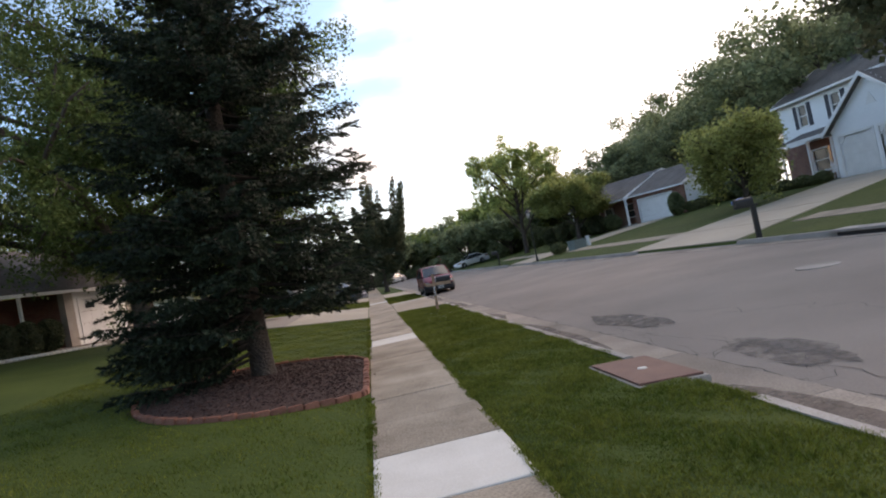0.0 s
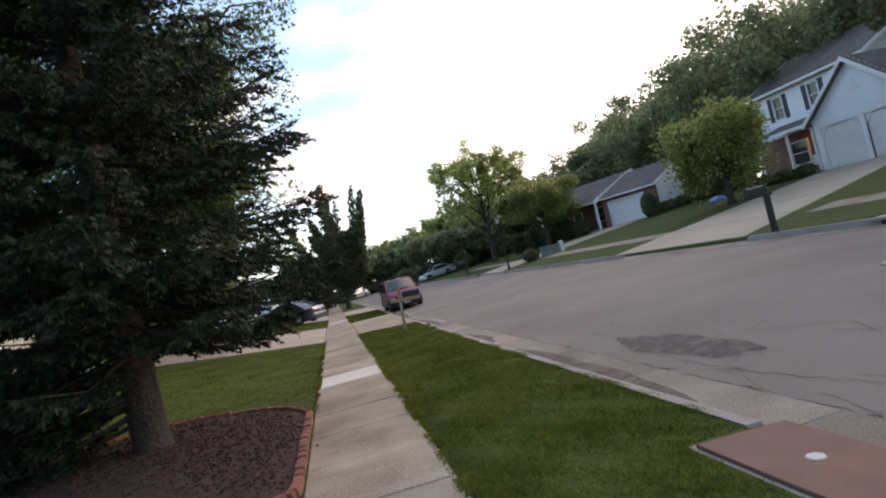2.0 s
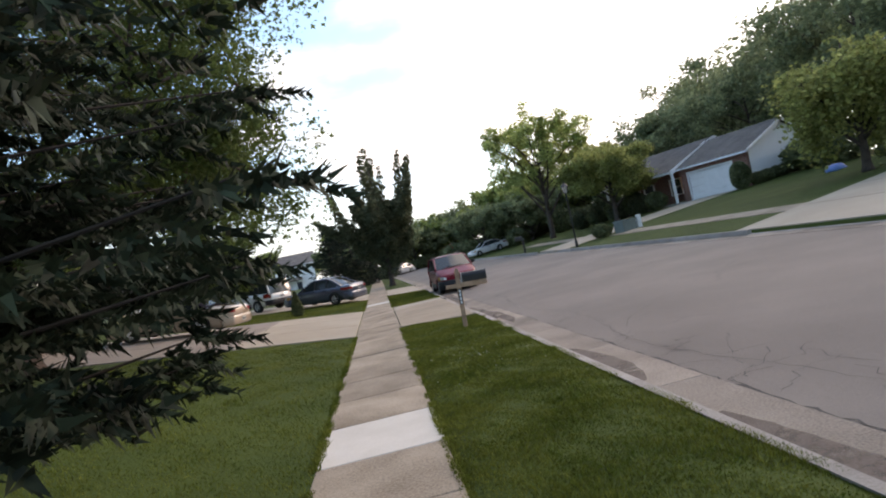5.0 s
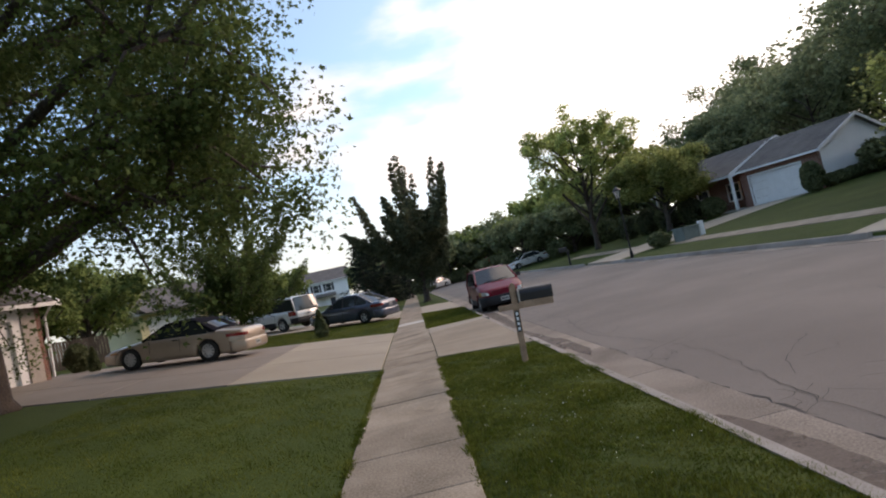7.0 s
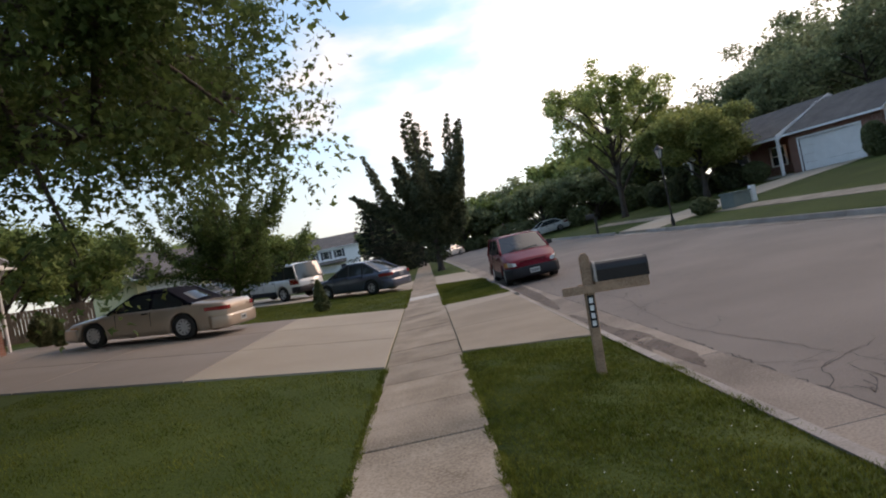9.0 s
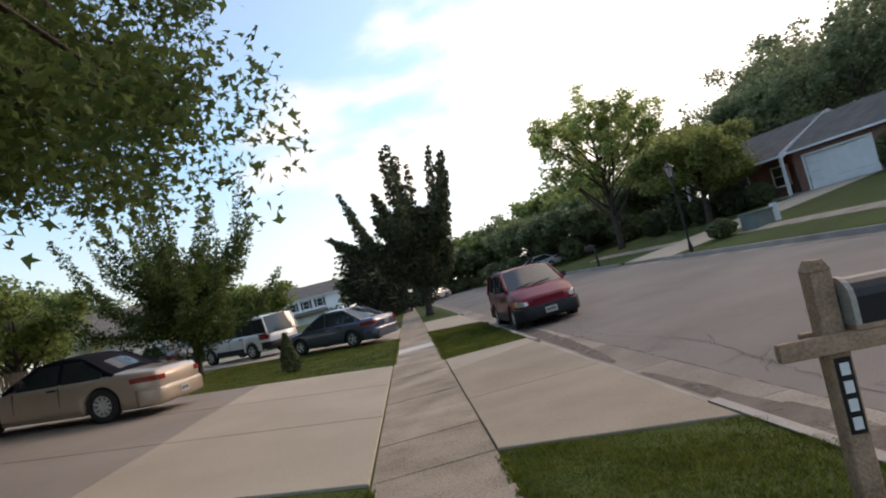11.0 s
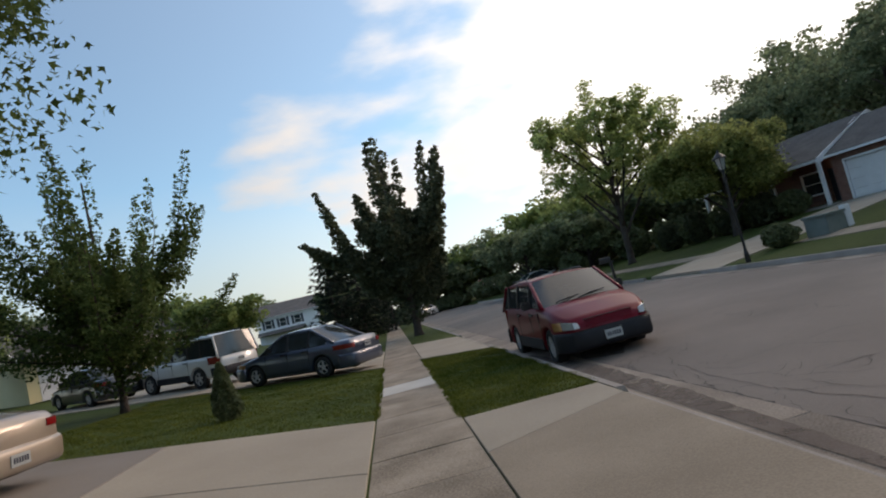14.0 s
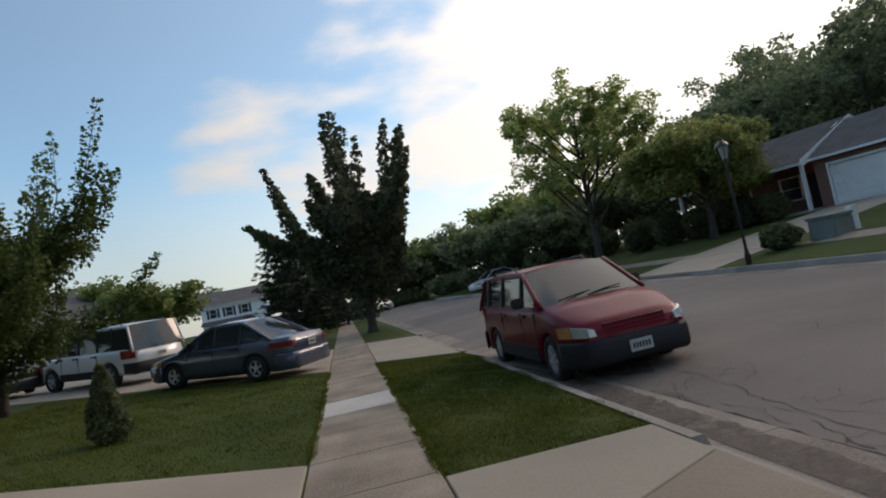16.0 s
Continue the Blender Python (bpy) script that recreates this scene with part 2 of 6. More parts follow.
INK = material("plate_ink", (0.02, 0.025, 0.05), (0.03, 0.035, 0.06), 0.5, scale=20, fine=60, bump=0)
RED_CAR = material("red_paint", (0.16, 0.0018, 0.011), (0.19, 0.0026, 0.014), 0.42, 0.0, scale=1.5, fine=200, bump=0.0, coat=0.22, spec=0.15)
GOLD_CAR = material("gold_paint", (0.35, 0.275, 0.215), (0.41, 0.325, 0.255), 0.38, 0.25, scale=1.5, fine=200, bump=0.0, coat=0.9)
BLUE_CAR = material("blue_grey_paint", (0.045, 0.06, 0.10), (0.06, 0.08, 0.125), 0.33, 0.4, scale=1.5, fine=200, bump=0.0, coat=1.0)
WHITE_CAR = material("silver_white_paint", (0.66, 0.66, 0.65), (0.74, 0.74, 0.73), 0.4, 0.2, scale=1.5, fine=200, bump=0.0, coat=0.8)
DARK_CAR = material("dark_paint", (0.02, 0.02, 0.024), (0.03, 0.03, 0.034), 0.3, 0.3, scale=1.5, fine=200, bump=0.0, coat=1.0)
SOFTTOP = material("soft_top_fabric", (0.007, 0.008, 0.013), (0.013, 0.014, 0.021), 0.9, scale=5, fine=150, bump=0.2, spec=0.05)
SIGNRED = material("sign_red", (0.55, 0.03, 0.03), (0.62, 0.05, 0.045), 0.5, scale=5, fine=40, bump=0)
GREENBOX = material("utility_green", (0.12, 0.16, 0.15), (0.17, 0.21, 0.20), 0.6, scale=3, fine=40, bump=0.1)


def glowing(name, colour, strength):
    m = bpy.data.materials.new(name)
    m.use_nodes = True
    p = m.node_tree.nodes["Principled BSDF"]
    p.inputs["Emission Color"].default_value, p.inputs["Emission Strength"].default_value = (*colour, 1), strength
    return m


PORCH_LIGHT = glowing("lit_bulb", (1.0, 0.55, 0.2), 14)


# ---- mesh helpers ----
def mesh_ob(name, bm, mat, parent=None, label="", smooth=False):
    me = bpy.data.meshes.new(name)
    bm.to_mesh(me)
    bm.free()
    for mm in mat if isinstance(mat, (list, tuple)) else [mat]:
        me.materials.append(mm)
    if smooth:
        me.shade_smooth()
    ob = new(name, me)
    if parent:
        ob.parent = parent
    if label:
        ob["label"] = label
    return ob


def part(name, bm, mat, parent, label="", smooth=False):
    return mesh_ob(name, bm, mat, parent, label, smooth)


def fast_mesh(name, verts, faces, mat, parent=None, smooth=False):
    """A mesh object from numpy arrays; faces all have the same number of corners."""
    me = bpy.data.meshes.new(name)
    k = faces.shape[1]
    me.vertices.add(len(verts))
    me.vertices.foreach_set("co", verts.astype(np.float32).ravel())
    me.loops.add(faces.size)
    me.loops.foreach_set("vertex_index", faces.astype(np.int32).ravel())
    me.polygons.add(len(faces))
    me.polygons.foreach_set("loop_start", np.arange(0, faces.size, k, dtype=np.int32))
    me.update(calc_edges=True)
    me.materials.append(mat)
    if smooth:
        me.shade_smooth()
    ob = new(name, me)
    if parent:
        ob.parent = parent
    return ob


def empty(name, m, label, category, group=""):
    ob = new(name)
    ob.matrix_world = m
    return tagged(ob, label, category, group)


def box(bm, x0, x1, y0, y1, z0, z1, bevel=0.0):
    r = bmesh.ops.create_cube(bm, size=1, matrix=Matrix.Translation(((x0 + x1) / 2, (y0 + y1) / 2, (z0 + z1) / 2)) @ Matrix.Diagonal((abs(x1 - x0), abs(y1 - y0), abs(z1 - z0), 1)))
    if bevel:
        edges = {e for v in r["verts"] for e in v.link_edges}
        bmesh.ops.bevel(bm, geom=list(edges), offset=bevel, segments=2, affect="EDGES")
    return bm


def boxes(*rows, bevel=0.0):
    bm = bmesh.new()
    for row in rows:
        box(bm, *row, bevel=bevel)
    return bm


def prism(outline, z0, z1):
    """An outline in x, y raised from z0 to z1."""
    bm = bmesh.new()
    low = [bm.verts.new((x, y, z0)) for x, y in outline]
    top = [bm.verts.new((x, y, z1)) for x, y in outline]
    bm.faces.new(top)
    bm.faces.new(low[::-1])
    for i in range(len(low)):
        j = (i + 1) % len(low)
        bm.faces.new((low[i], low[j], top[j], top[i]))
    bmesh.ops.recalc_face_normals(bm, faces=bm.faces)
    return bm


def tube(bm, points, radii, n=8):
    rings = []
    for i, p in enumerate(points):
        a = Vector(points[max(i - 1, 0)])
        b = Vector(points[min(i + 1, len(points) - 1)])
        d = (b - a).normalized()
        s = d.orthogonal().normalized() if abs(d.z) > 0.99 else d.cross(Vector((0, 0, 1))).normalized()
        t = d.cross(s)
        rings.append([bm.verts.new(Vector(p) + radii[i] * (math.cos(k * math.tau / n) * s + math.sin(k * math.tau / n) * t)) for k in range(n)])
    for r, q in zip(rings, rings[1:]):
        for k in range(n):
            bm.faces.new((r[k], r[(k + 1) % n], q[(k + 1) % n], q[k]))
    bm.faces.new(rings[0][::-1])
    bm.faces.new(rings[-1])
    return bm


def lathe(profile, n=24, axis="z", caps=True):
    """Profile rows (radius, height) turned about an axis."""
    bm = bmesh.new()
    rings = []
    for r, h in profile:
        ring = []
        for k in range(n):
            c, s = math.cos(k * math.tau / n) * r, math.sin(k * math.tau / n) * r
            ring.append(bm.verts.new((h, c, s) if axis == "x" else (c, s, h)))
        rings.append(ring)
    for r, q in zip(rings, rings[1:]):
        for k in range(n):
            bm.faces.new((r[k], r[(k + 1) % n], q[(k + 1) % n], q[k]))
    if caps and profile[0][0] > 0.001:
        bm.faces.new(rings[0][::-1])
    if caps and profile[-1][0] > 0.001:
        bm.faces.new(rings[-1])
    bmesh.ops.recalc_face_normals(bm, faces=bm.faces)
    return bm


# ---- the lie of the land ----
def near_curb(y):
    return np.interp(y, [0, 30, 60, 90, 120], [2.56, 2.52, 2.45, 2.2, 1.2])


def far_curb(y):
    return np.interp(y, [-40, 0, 18, 30, 45, 60, 90, 120], [13.2, 12.4, 12.0, 11.6, 11.5, 11.2, 10.3, 9.0])


def land(x, y):
    """The height of the lawns and yards, which rise away from the street on both sides."""
    x, y = np.asarray(x, float), np.asarray(y, float)
    n, f = near_curb(y), far_curb(y)
    left = np.minimum(np.interp(y, [36, 46], [0.092, 0.06]) * (-0.57 - x), 1.5)
    road = -0.12 + (x - n) / (f - n) * 0.26
    right = np.minimum(0.28 + 0.088 * (x - f), 2.4)
    return np.where(x < -0.57, left, np.where(x < n, 0.0, np.where(x < f, road, right)))


def lz(x, y):
    return float(land(x, y))


def sheet(name, u, v, place, mat, kind="structure", label="", category=""):
    """A grid mesh: place(u, v) gives x, y, z."""
    uu, vv = np.meshgrid(u, v, indexing="ij")
    verts = np.stack(place(uu, vv), -1).reshape(-1, 3)
    a, b = len(u), len(v)
    i, j = np.meshgrid(np.arange(a - 1), np.arange(b - 1), indexing="ij")
    q = (i * b + j).ravel()
    faces = np.stack([q, q + b, q + b + 1, q + 1], -1)
    ob = fast_mesh(name, verts, faces, mat, smooth=True)
    return tagged(ob, label, category, kind=kind)


YS = np.unique(np.concatenate([[-1500, -400, -100, -40, -20], np.arange(-10, 70, 1.0), np.arange(70, 130, 5), [160, 250, 500, 1500]]))


def ground_place(u, y):
    n, f = near_curb(y), far_curb(y)
    x = np.where(u <= 0, u, np.where(u <= 1, u * (n - 0.12), np.where(u <= 2, n - 0.11 + (u - 1) * (f - n + 0.22), f + 0.12 + (u - 2.001))))
    z = land(x, y)
    z = np.where((u > 1.0) & (u < 2.0), np.minimum(z, 0.14) - 0.12, z)
    z = np.where((u <= 1) & (np.abs(x) < 0.575), -0.08, z - 0.012)
    return x, y, z


sheet("ground", np.array([-1500, -500, -150, -80, -50, -35, -25, -20, -17, -14, -11, -9, -7, -5, -3.5, -2.2, -1.4, -0.585, -0.575, 0, 0.2315, 0.241, 0.4, 0.6, 0.8, 1.0, 1.0001, 1.5, 1.9999, 2.001, 2.5, 4, 7, 10, 13, 16, 20, 23, 26, 30, 45, 80, 150, 500, 1500]), YS, ground_place, TURF, "structure", "green mown lawn ground rising to the houses", "ground")


def road_place(u, y):
    n, f = near_curb(y) + 0.60, far_curb(y) - 0.43
    x = n + u * (f - n)
    z = land(x, y)
    return x, y, z + 0.05 * np.sin(u * np.pi)


sheet("road", np.linspace(0, 1, 13), YS[(YS >= -100) & (YS <= 125)], road_place, ASPHALT, "structure", "worn grey asphalt street with cracks and patches", "road")


def on_land(points, up):
    return [(x, y, lz(x, y) + up) for x, y in points]


def slab(name, corners, thick, mat, parent=None, up=0.0, label=""):
    """A concrete slab with four corners lying on the land, with a chamfered rim."""
    c = [Vector((x, y, lz(x, y) + up)) for x, y in corners]
    mid = sum(c, Vector()) / len(c)
    bm = bmesh.new()
    rim = [bm.verts.new(p - Vector((0, 0, 0.008))) for p in c]
    top = [bm.verts.new(p + (mid - p).normalized() * 0.012) for p in c]
    low = [bm.verts.new(p - Vector((0, 0, thick))) for p in c]
    bm.faces.new(top)
    for i in range(len(c)):
        j = (i + 1) % len(c)
        bm.faces.new((rim[i], rim[j], top[j], top[i]))
        bm.faces.new((low[i], low[j], rim[j], rim[i]))
    bmesh.ops.recalc_face_normals(bm, faces=bm.faces)
    return mesh_ob(name, bm, mat, parent, label)


# sidewalk: square slabs in a row, two of them newly poured
sidewalk = tagged(new("pavement"), "concrete sidewalk of square slabs between lawns", "pavement", kind="structure")
JOINTS = [8.38 - 1.22 * k for k in range(9, 0, -1)] + [8.38 + 1.22 * k for k in range(7)] + [16.92 + 1.275 * k for k in range(70)]
for y0, y1 in zip(JOINTS, JOINTS[1:]):
    fresh = any(abs(y0 - q) < 0.05 for q in (7.16, 16.92, 38.595))
    dz = random.uniform(-0.006, 0.004)
    slab("slab", [(-0.57, y0), (0.57, y0 + random.uniform(-0.02, 0.02)), (0.57, y1 - 0.014), (-0.57, y1 - 0.014)], 0.1, NEWSTONE if fresh else WALKSTONE, sidewalk, dz, "pale newly poured slab" if fresh else "")

# driveways: concrete panels running up to the garages


def drive(name, near, far, way, n_across, n_along, length, stain, label):
    """Panels between two edges that start at the sidewalk and run up the lot."""
    ob = tagged(new(name), label, "driveway", kind="structure")
    for i in range(n_across):
        for j in range(n_along):
            def at(a, b):
                s = Vector(near).lerp(Vector(far), a) + Vector(way) * length * b
                return (min(s.x, -0.578), s.y)
            g = 0.0016
            a0, a1, b0, b1 = i / n_across + g, (i + 1) / n_across - g, j / n_along + g / 2, (j + 1) / n_along - g / 2
            # panels listed in stain take the darker concrete
            slab("panel", [at(a0, b0), at(a1, b0), at(a1, b1), at(a0, b1)], 0.12, DARKSTONE if (i, j) in stain else DRIVESTONE, ob, 0.02)
    return ob


drive("driveway_1", (-0.58, 27.06), (-0.58, 36.0), (-0.966, 0.259), 3, 4, 13.6, {(i, j) for i in range(3) for j in (1, 2, 3)}, "pale concrete driveway with a darker upper half")
drive("driveway_2", (-0.58, 44.8), (-0.58, 52.2), (-0.885, 0.465), 2, 4, 15.0, set(), "pale concrete driveway with parked vehicles")


def apron(name, rows, label):
    ob = tagged(new(name), label, "driveway", kind="structure")
    for corners, mat in rows:
        slab("panel", corners, 0.1, mat, ob, 0.012)
    return ob


apron("driveway_3", [([(0.58, 27.1), (2.37, 26.2), (2.37, 29.68), (0.58, 29.65)], APRON), ([(0.58, 29.665), (2.37, 29.695), (2.37, 33.64), (0.58, 32.64)], APRON), ([(0.58, 32.655), (2.37, 33.655), (2.37, 34.54), (0.58, 34.57)], DRIVESTONE)], "tan concrete driveway apron with one paler panel between lawn strips")
apron("driveway_4", [([(0.58, 44.6), (2.33, 42.8), (2.3, 50.4), (0.58, 52.1)], DRIVESTONE)], "pale concrete driveway apron")

# near curb: rolled kerb stones with a gutter pan, and a broken dark seam beside it
kerb = tagged(new("curb"), "stained concrete curb and gutter along the lawn strip", "curb", kind="structure")


def kerb_piece(side, y0, y1, drop, parent):
    line = near_curb if side < 0 else far_curb
    wide = 0.62 if side < 0 else 0.45
    bm = bmesh.new()
    rings = []
    for y in (y0 + 0.006, y1 - 0.006):
        e = float(line(y))
        top = lz(e + side * 0.3, y) + 0.005
        pan = lz(e - side * 0.12, y) + 0.012
        lip = lz(e - side * wide, y) + 0.008
        top = top if not drop else pan + 0.035
        rows = [(e + side * 0.115, top - 0.2), (e + side * 0.115, top), (e + side * 0.015, top), (e, top - 0.012), (e - side * 0.035, pan + 0.02), (e - side * 0.09, pan), (e - side * wide, lip), (e - side * wide, lip - 0.15)]
        rings.append([bm.verts.new((x, y, z)) for x, z in rows])
    a, b = rings
    for i in range(len(a) - 1):
        bm.faces.new((a[i], a[i + 1], b[i + 1], b[i])).material_index = 1 if i >= 4 else 0
    bm.faces.new(a)
    bm.faces.new(b[::-1])
    bmesh.ops.recalc_face_normals(bm, faces=bm.faces)
    return mesh_ob("curb_stone", bm, [CURBSTONE, PAN], parent)


for k in range(-4, 40):
    y0 = 0.4 + k * 2.4
    kerb_piece(-1, y0, y0 + 2.4, 25.9 < y0 + 1.2 < 35 or 42.6 < y0 + 1.2 < 50.6 or 8.3 < y0 + 1.2 < 10.4, kerb)
kerb2 = tagged(new("curb"), "concrete curb on the far side of the street", "curb", kind="structure")
for k in range(-4, 40):
    y0 = 0.4 + k * 2.4
    kerb_piece(1, y0, y0 + 2.4, 22.2 < y0 + 1.2 < 30.2 or 47.2 < y0 + 1.2 < 52.8, kerb2)

# far side: driveways and sidewalk
def far_drive(name, low, high, label):
    ob = tagged(new(name), label, "driveway", kind="structure")
    n = 5
    for j in range(n):
        (ax, ay), (bx, by) = low
        (cx, cy), (dx, dy) = high
        def at(p, q, t):
            return (p[0] + (q[0] - p[0]) * t, p[1] + (q[1] - p[1]) * t)
        t0, t1 = j / n + 0.002, (j + 1) / n - 0.002
        slab("panel", [at(low[0], high[0], t0), at(low[1], high[1], t0), at(low[1], high[1], t1), at(low[0], high[0], t1)], 0.1, DRIVESTONE, ob, 0.02)
    return ob


far_drive("driveway_5", ((12.05, 22.4), (11.7, 30.0)), ((28.2, 30.0), (28.2, 36.0)), "pale concrete driveway climbing to the two-storey house")
far_drive("driveway_6", ((11.55, 47.3), (11.4, 52.6)), ((26.7, 52.6), (25.2, 57.2)), "pale concrete driveway climbing to the ranch house")
fw = tagged(new("pavement"), "concrete sidewalk across the far yards", "pavement", kind="structure")
for k in range(-4, 40):
    y0 = 2 + 1.6 * k
    if 21.6 < y0 < 30 or 46 < y0 < 52.6 or 0 > y0:
        continue
    f0, f1 = float(far_curb(y0)), float(far_curb(y0 + 1.58))
    slab("slab", [(f0 + 2.7, y0), (f0 + 3.9, y0), (f1 + 3.9, y0 + 1.58), (f1 + 2.7, y0 + 1.58)], 0.1, WALKSTONE, fw, 0.015)


# ---- vehicles ----
def wheel(parent, x, y, r, w, side, spokes):
    hub = new("wheel")
    hub.parent = parent
    hub.location = (x, y, r)
    part("tyre", lathe([(r * 0.62, -w / 2), (r * 0.9, -w / 2), (r * 0.985, -w * 0.36), (r, -w * 0.2), (r, w * 0.2), (r * 0.985, w * 0.36), (r * 0.9, w / 2), (r * 0.62, w / 2), (r * 0.62, -w / 2)], 28, "x", False), RUBBER, hub, smooth=True)
    bm = lathe([(r * 0.64, -w * 0.3), (r * 0.64, side * w * 0.42), (r * 0.57, side * w * 0.46), (r * 0.55, side * w * 0.2)], 28, "x", False)
    # black backing disc paints the shaded recess behind the spokes
    part("recess_shade", lathe([(r * 0.6, side * w * 0.05), (r * 0.6, side * w * 0.1), (0.0005, side * w * 0.1)], 24, "x"), RUBBER, hub)
    for k in range(spokes):
        r2 = bmesh.new()
        box(r2, side * w * 0.2, side * w * 0.44, -r * 0.07, r * 0.07, r * 0.08, r * 0.58, 0.006)
        r2.transform(Matrix.Rotation(k * math.tau / spokes, 4, "X"))
        me = bpy.data.meshes.new("tmp")
        r2.to_mesh(me)
        r2.free()
        bm.from_mesh(me)
        bpy.data.meshes.remove(me)
    cap = lathe([(r * 0.17, side * w * 0.2), (r * 0.17, side * w * 0.46), (0.0005, side * w * 0.48)], 16, "x")
    me = bpy.data.meshes.new("tmp")
    cap.to_mesh(me)
    cap.free()
    bm.from_mesh(me)
    bpy.data.meshes.remove(me)
    part("rim", bm, ALLOY, hub, "silver spoked wheel rim")
    return hub


def loft(rings, closed=True):
    bm = bmesh.new()
    vs = [[bm.verts.new(p) for p in r] for r in rings]
    n = len(rings[0])
    for a, b in zip(vs, vs[1:]):
        for k in range(n if closed else n - 1):
            bm.faces.new((a[k], a[(k + 1) % n], b[(k + 1) % n], b[k]))
    if closed:
        bm.faces.new(vs[0])
        bm.faces.new(vs[-1][::-1])
    bmesh.ops.recalc_face_normals(bm, faces=bm.faces)
    return bm


def vehicle(name, m, label, category, L, W, clear, top, cabin, belt, roof, wheels, r, paint, lower=None, spokes=6, roof_mat=None, pillars=(), bumper=None, tail=None, head=None, rails=False, group="parked vehicles", tumble=0.80, bump_z=(0.28, 0.58), grille=None):
    """A road vehicle, its nose towards +y. top: rows (from the nose, height) of bonnet, belt and boot; cabin: where the windscreen
    starts, meets the roof, where the roof ends and the rear window meets the body."""
    car = empty(name, m, label, category, group)
    tl, tz = zip(*top)
    arch = r * 1.17
    ls = sorted(set(np.round(np.concatenate([np.linspace(0, 0.5, 8) ** 1.5 * 0.7, np.linspace(0.3, L - 0.3, 40), L - np.linspace(0, 0.5, 8) ** 1.5 * 0.7, *[np.clip(c + arch * np.sin(np.linspace(-1.57, 1.57, 13)), 0, L) for c in wheels]]), 3)))

    def half(l):
        nose = max(0.0, 1 - l / 0.75)
        back = max(0.0, 1 - (L - l) / 0.55)
        return W / 2 * (1 - 0.24 * nose ** 2.2 - 0.17 * back ** 2.2)

    def low(l):
        z = clear + 0.10 * max(0.0, 1 - l / 0.4) + 0.10 * max(0.0, 1 - (L - l) / 0.5)
        for c in wheels:
            if abs(l - c) < arch:
                z = max(z, r + math.sqrt(max(arch ** 2 - (l - c) ** 2, 0)) - 0.02)
        return z

    rings = []
    for l in ls:
        h, t = half(l), float(np.interp(l, tl, tz))
        b = min(low(l), t - 0.12)
        y = L / 2 - l
        mid = max(b + 0.03, 0.55 * t + 0.1)
        side = [(h * 0.97, b), (h * 0.995, b + 0.35 * (mid - b)), (h, mid), (h * 0.985, mid + 0.55 * (t - mid)), (h * 0.95, t - 0.045), (h * 0.86, t - 0.005), (h * 0.45, t + 0.02)]
        rings.append([(x, y, z) for x, z in side] + [(-x, y, z) for x, z in side[::-1]])
    body = part("body", loft(rings), paint, car, smooth=True)
    # dark underside and wheel houses
    part("underbody", boxes((-W / 2 + 0.22, W / 2 - 0.22, -L / 2 + 0.3, L / 2 - 0.3, clear - 0.02, clear + 0.3)), RUBBER, car, "dark underbody")
    if lower:
        for s in (-1, 1):
            rr = []
            for l in [v for v in ls if wheels[0] + arch + 0.03 < v < wheels[1] - arch - 0.03]:
                h = half(l)
                rr.append([(s * h * 0.96, L / 2 - l, clear - 0.02), (s * (h + 0.012), L / 2 - l, clear + 0.02), (s * (h + 0.012), L / 2 - l, clear + 0.22), (s * h * 0.96, L / 2 - l, clear + 0.24)])
            part("sill_trim", loft(rr), lower, car, "dark lower trim")
    # cabin
    c0, c1, c2, c3 = cabin
    hb, hr = W / 2 * 0.93, W / 2 * tumble
    zb = lambda l: float(np.interp(l, tl, tz)) - 0.015
    zt = lambda l: float(np.interp(l, cabin, [zb(c0), roof - 0.03, roof - 0.02, zb(c3)]))

    def edge(l, s, out=0.0):
        z = zt(l)
        k = min(max((z - belt) / (roof - belt), 0), 1)
        return Vector((s * (hb + (hr - hb) * k + out), L / 2 - l, z))

    def foot(l, s, out=0.0):
        return Vector((s * (hb + out), L / 2 - l, min(zb(l), belt)))

    top_paint = roof_mat or paint
    for x0, x1 in ((-0.55, 0.1), (0.0, 0.62)):
        bm = bmesh.new()
        zw = zb(c0) + 0.05
        tube(bm, [(x1 * W / 2, L / 2 - c0 + 0.08, zw), ((x0 + x1) / 2 * W / 2, L / 2 - c0 + 0.03, zw + 0.035), (x0 * W / 2, L / 2 - c0 - 0.02, zw + 0.05)], [0.012, 0.012, 0.008], 5)
        part("wiper", bm, BLACKPAINT, car)
    # screens
    for nm, la, lb in (("windshield", c0, c1), ("rear_window", c3, c2)):
        rr = []
        for t in np.linspace(0, 1, 7):
            l = la + (lb - la) * t
            a = edge(l, 1)
            rr.append([(a.x * x, a.y + (0.10 if la < lb else -0.06) * (1 - x * x), a.z + 0.035 * (1 - x * x)) for x in np.linspace(-1, 1, 9)])
        part(nm, loft(rr, False), top_paint if (roof_mat and nm == "rear_window") else GLASS, car, smooth=True)
        if roof_mat and nm == "rear_window":
            rr2 = [[(p[0] * 0.62, p[1] - 0.03, p[2] + 0.02) for p in r_] for r_ in rr[1:5]]
            part("rear_pane", loft(rr2, False), GLASS, car)
    rr = []
    for t in np.linspace(0, 1, 10):
        l = c1 + (c2 - c1) * t
        a = edge(l, 1, 0.004)
        z1 = a.z + 0.05 * math.sin(math.pi * t) ** 0.5
        rr.append([(a.x, a.y, a.z - 0.07)] + [(a.x * x, a.y, z1 + 0.045 * (1 - x ** 4) - 0.02) for x in np.linspace(0.99, -0.99, 9)] + [(-a.x, a.y, a.z - 0.07)])
    part("roof", loft(rr), top_paint, car, smooth=True)
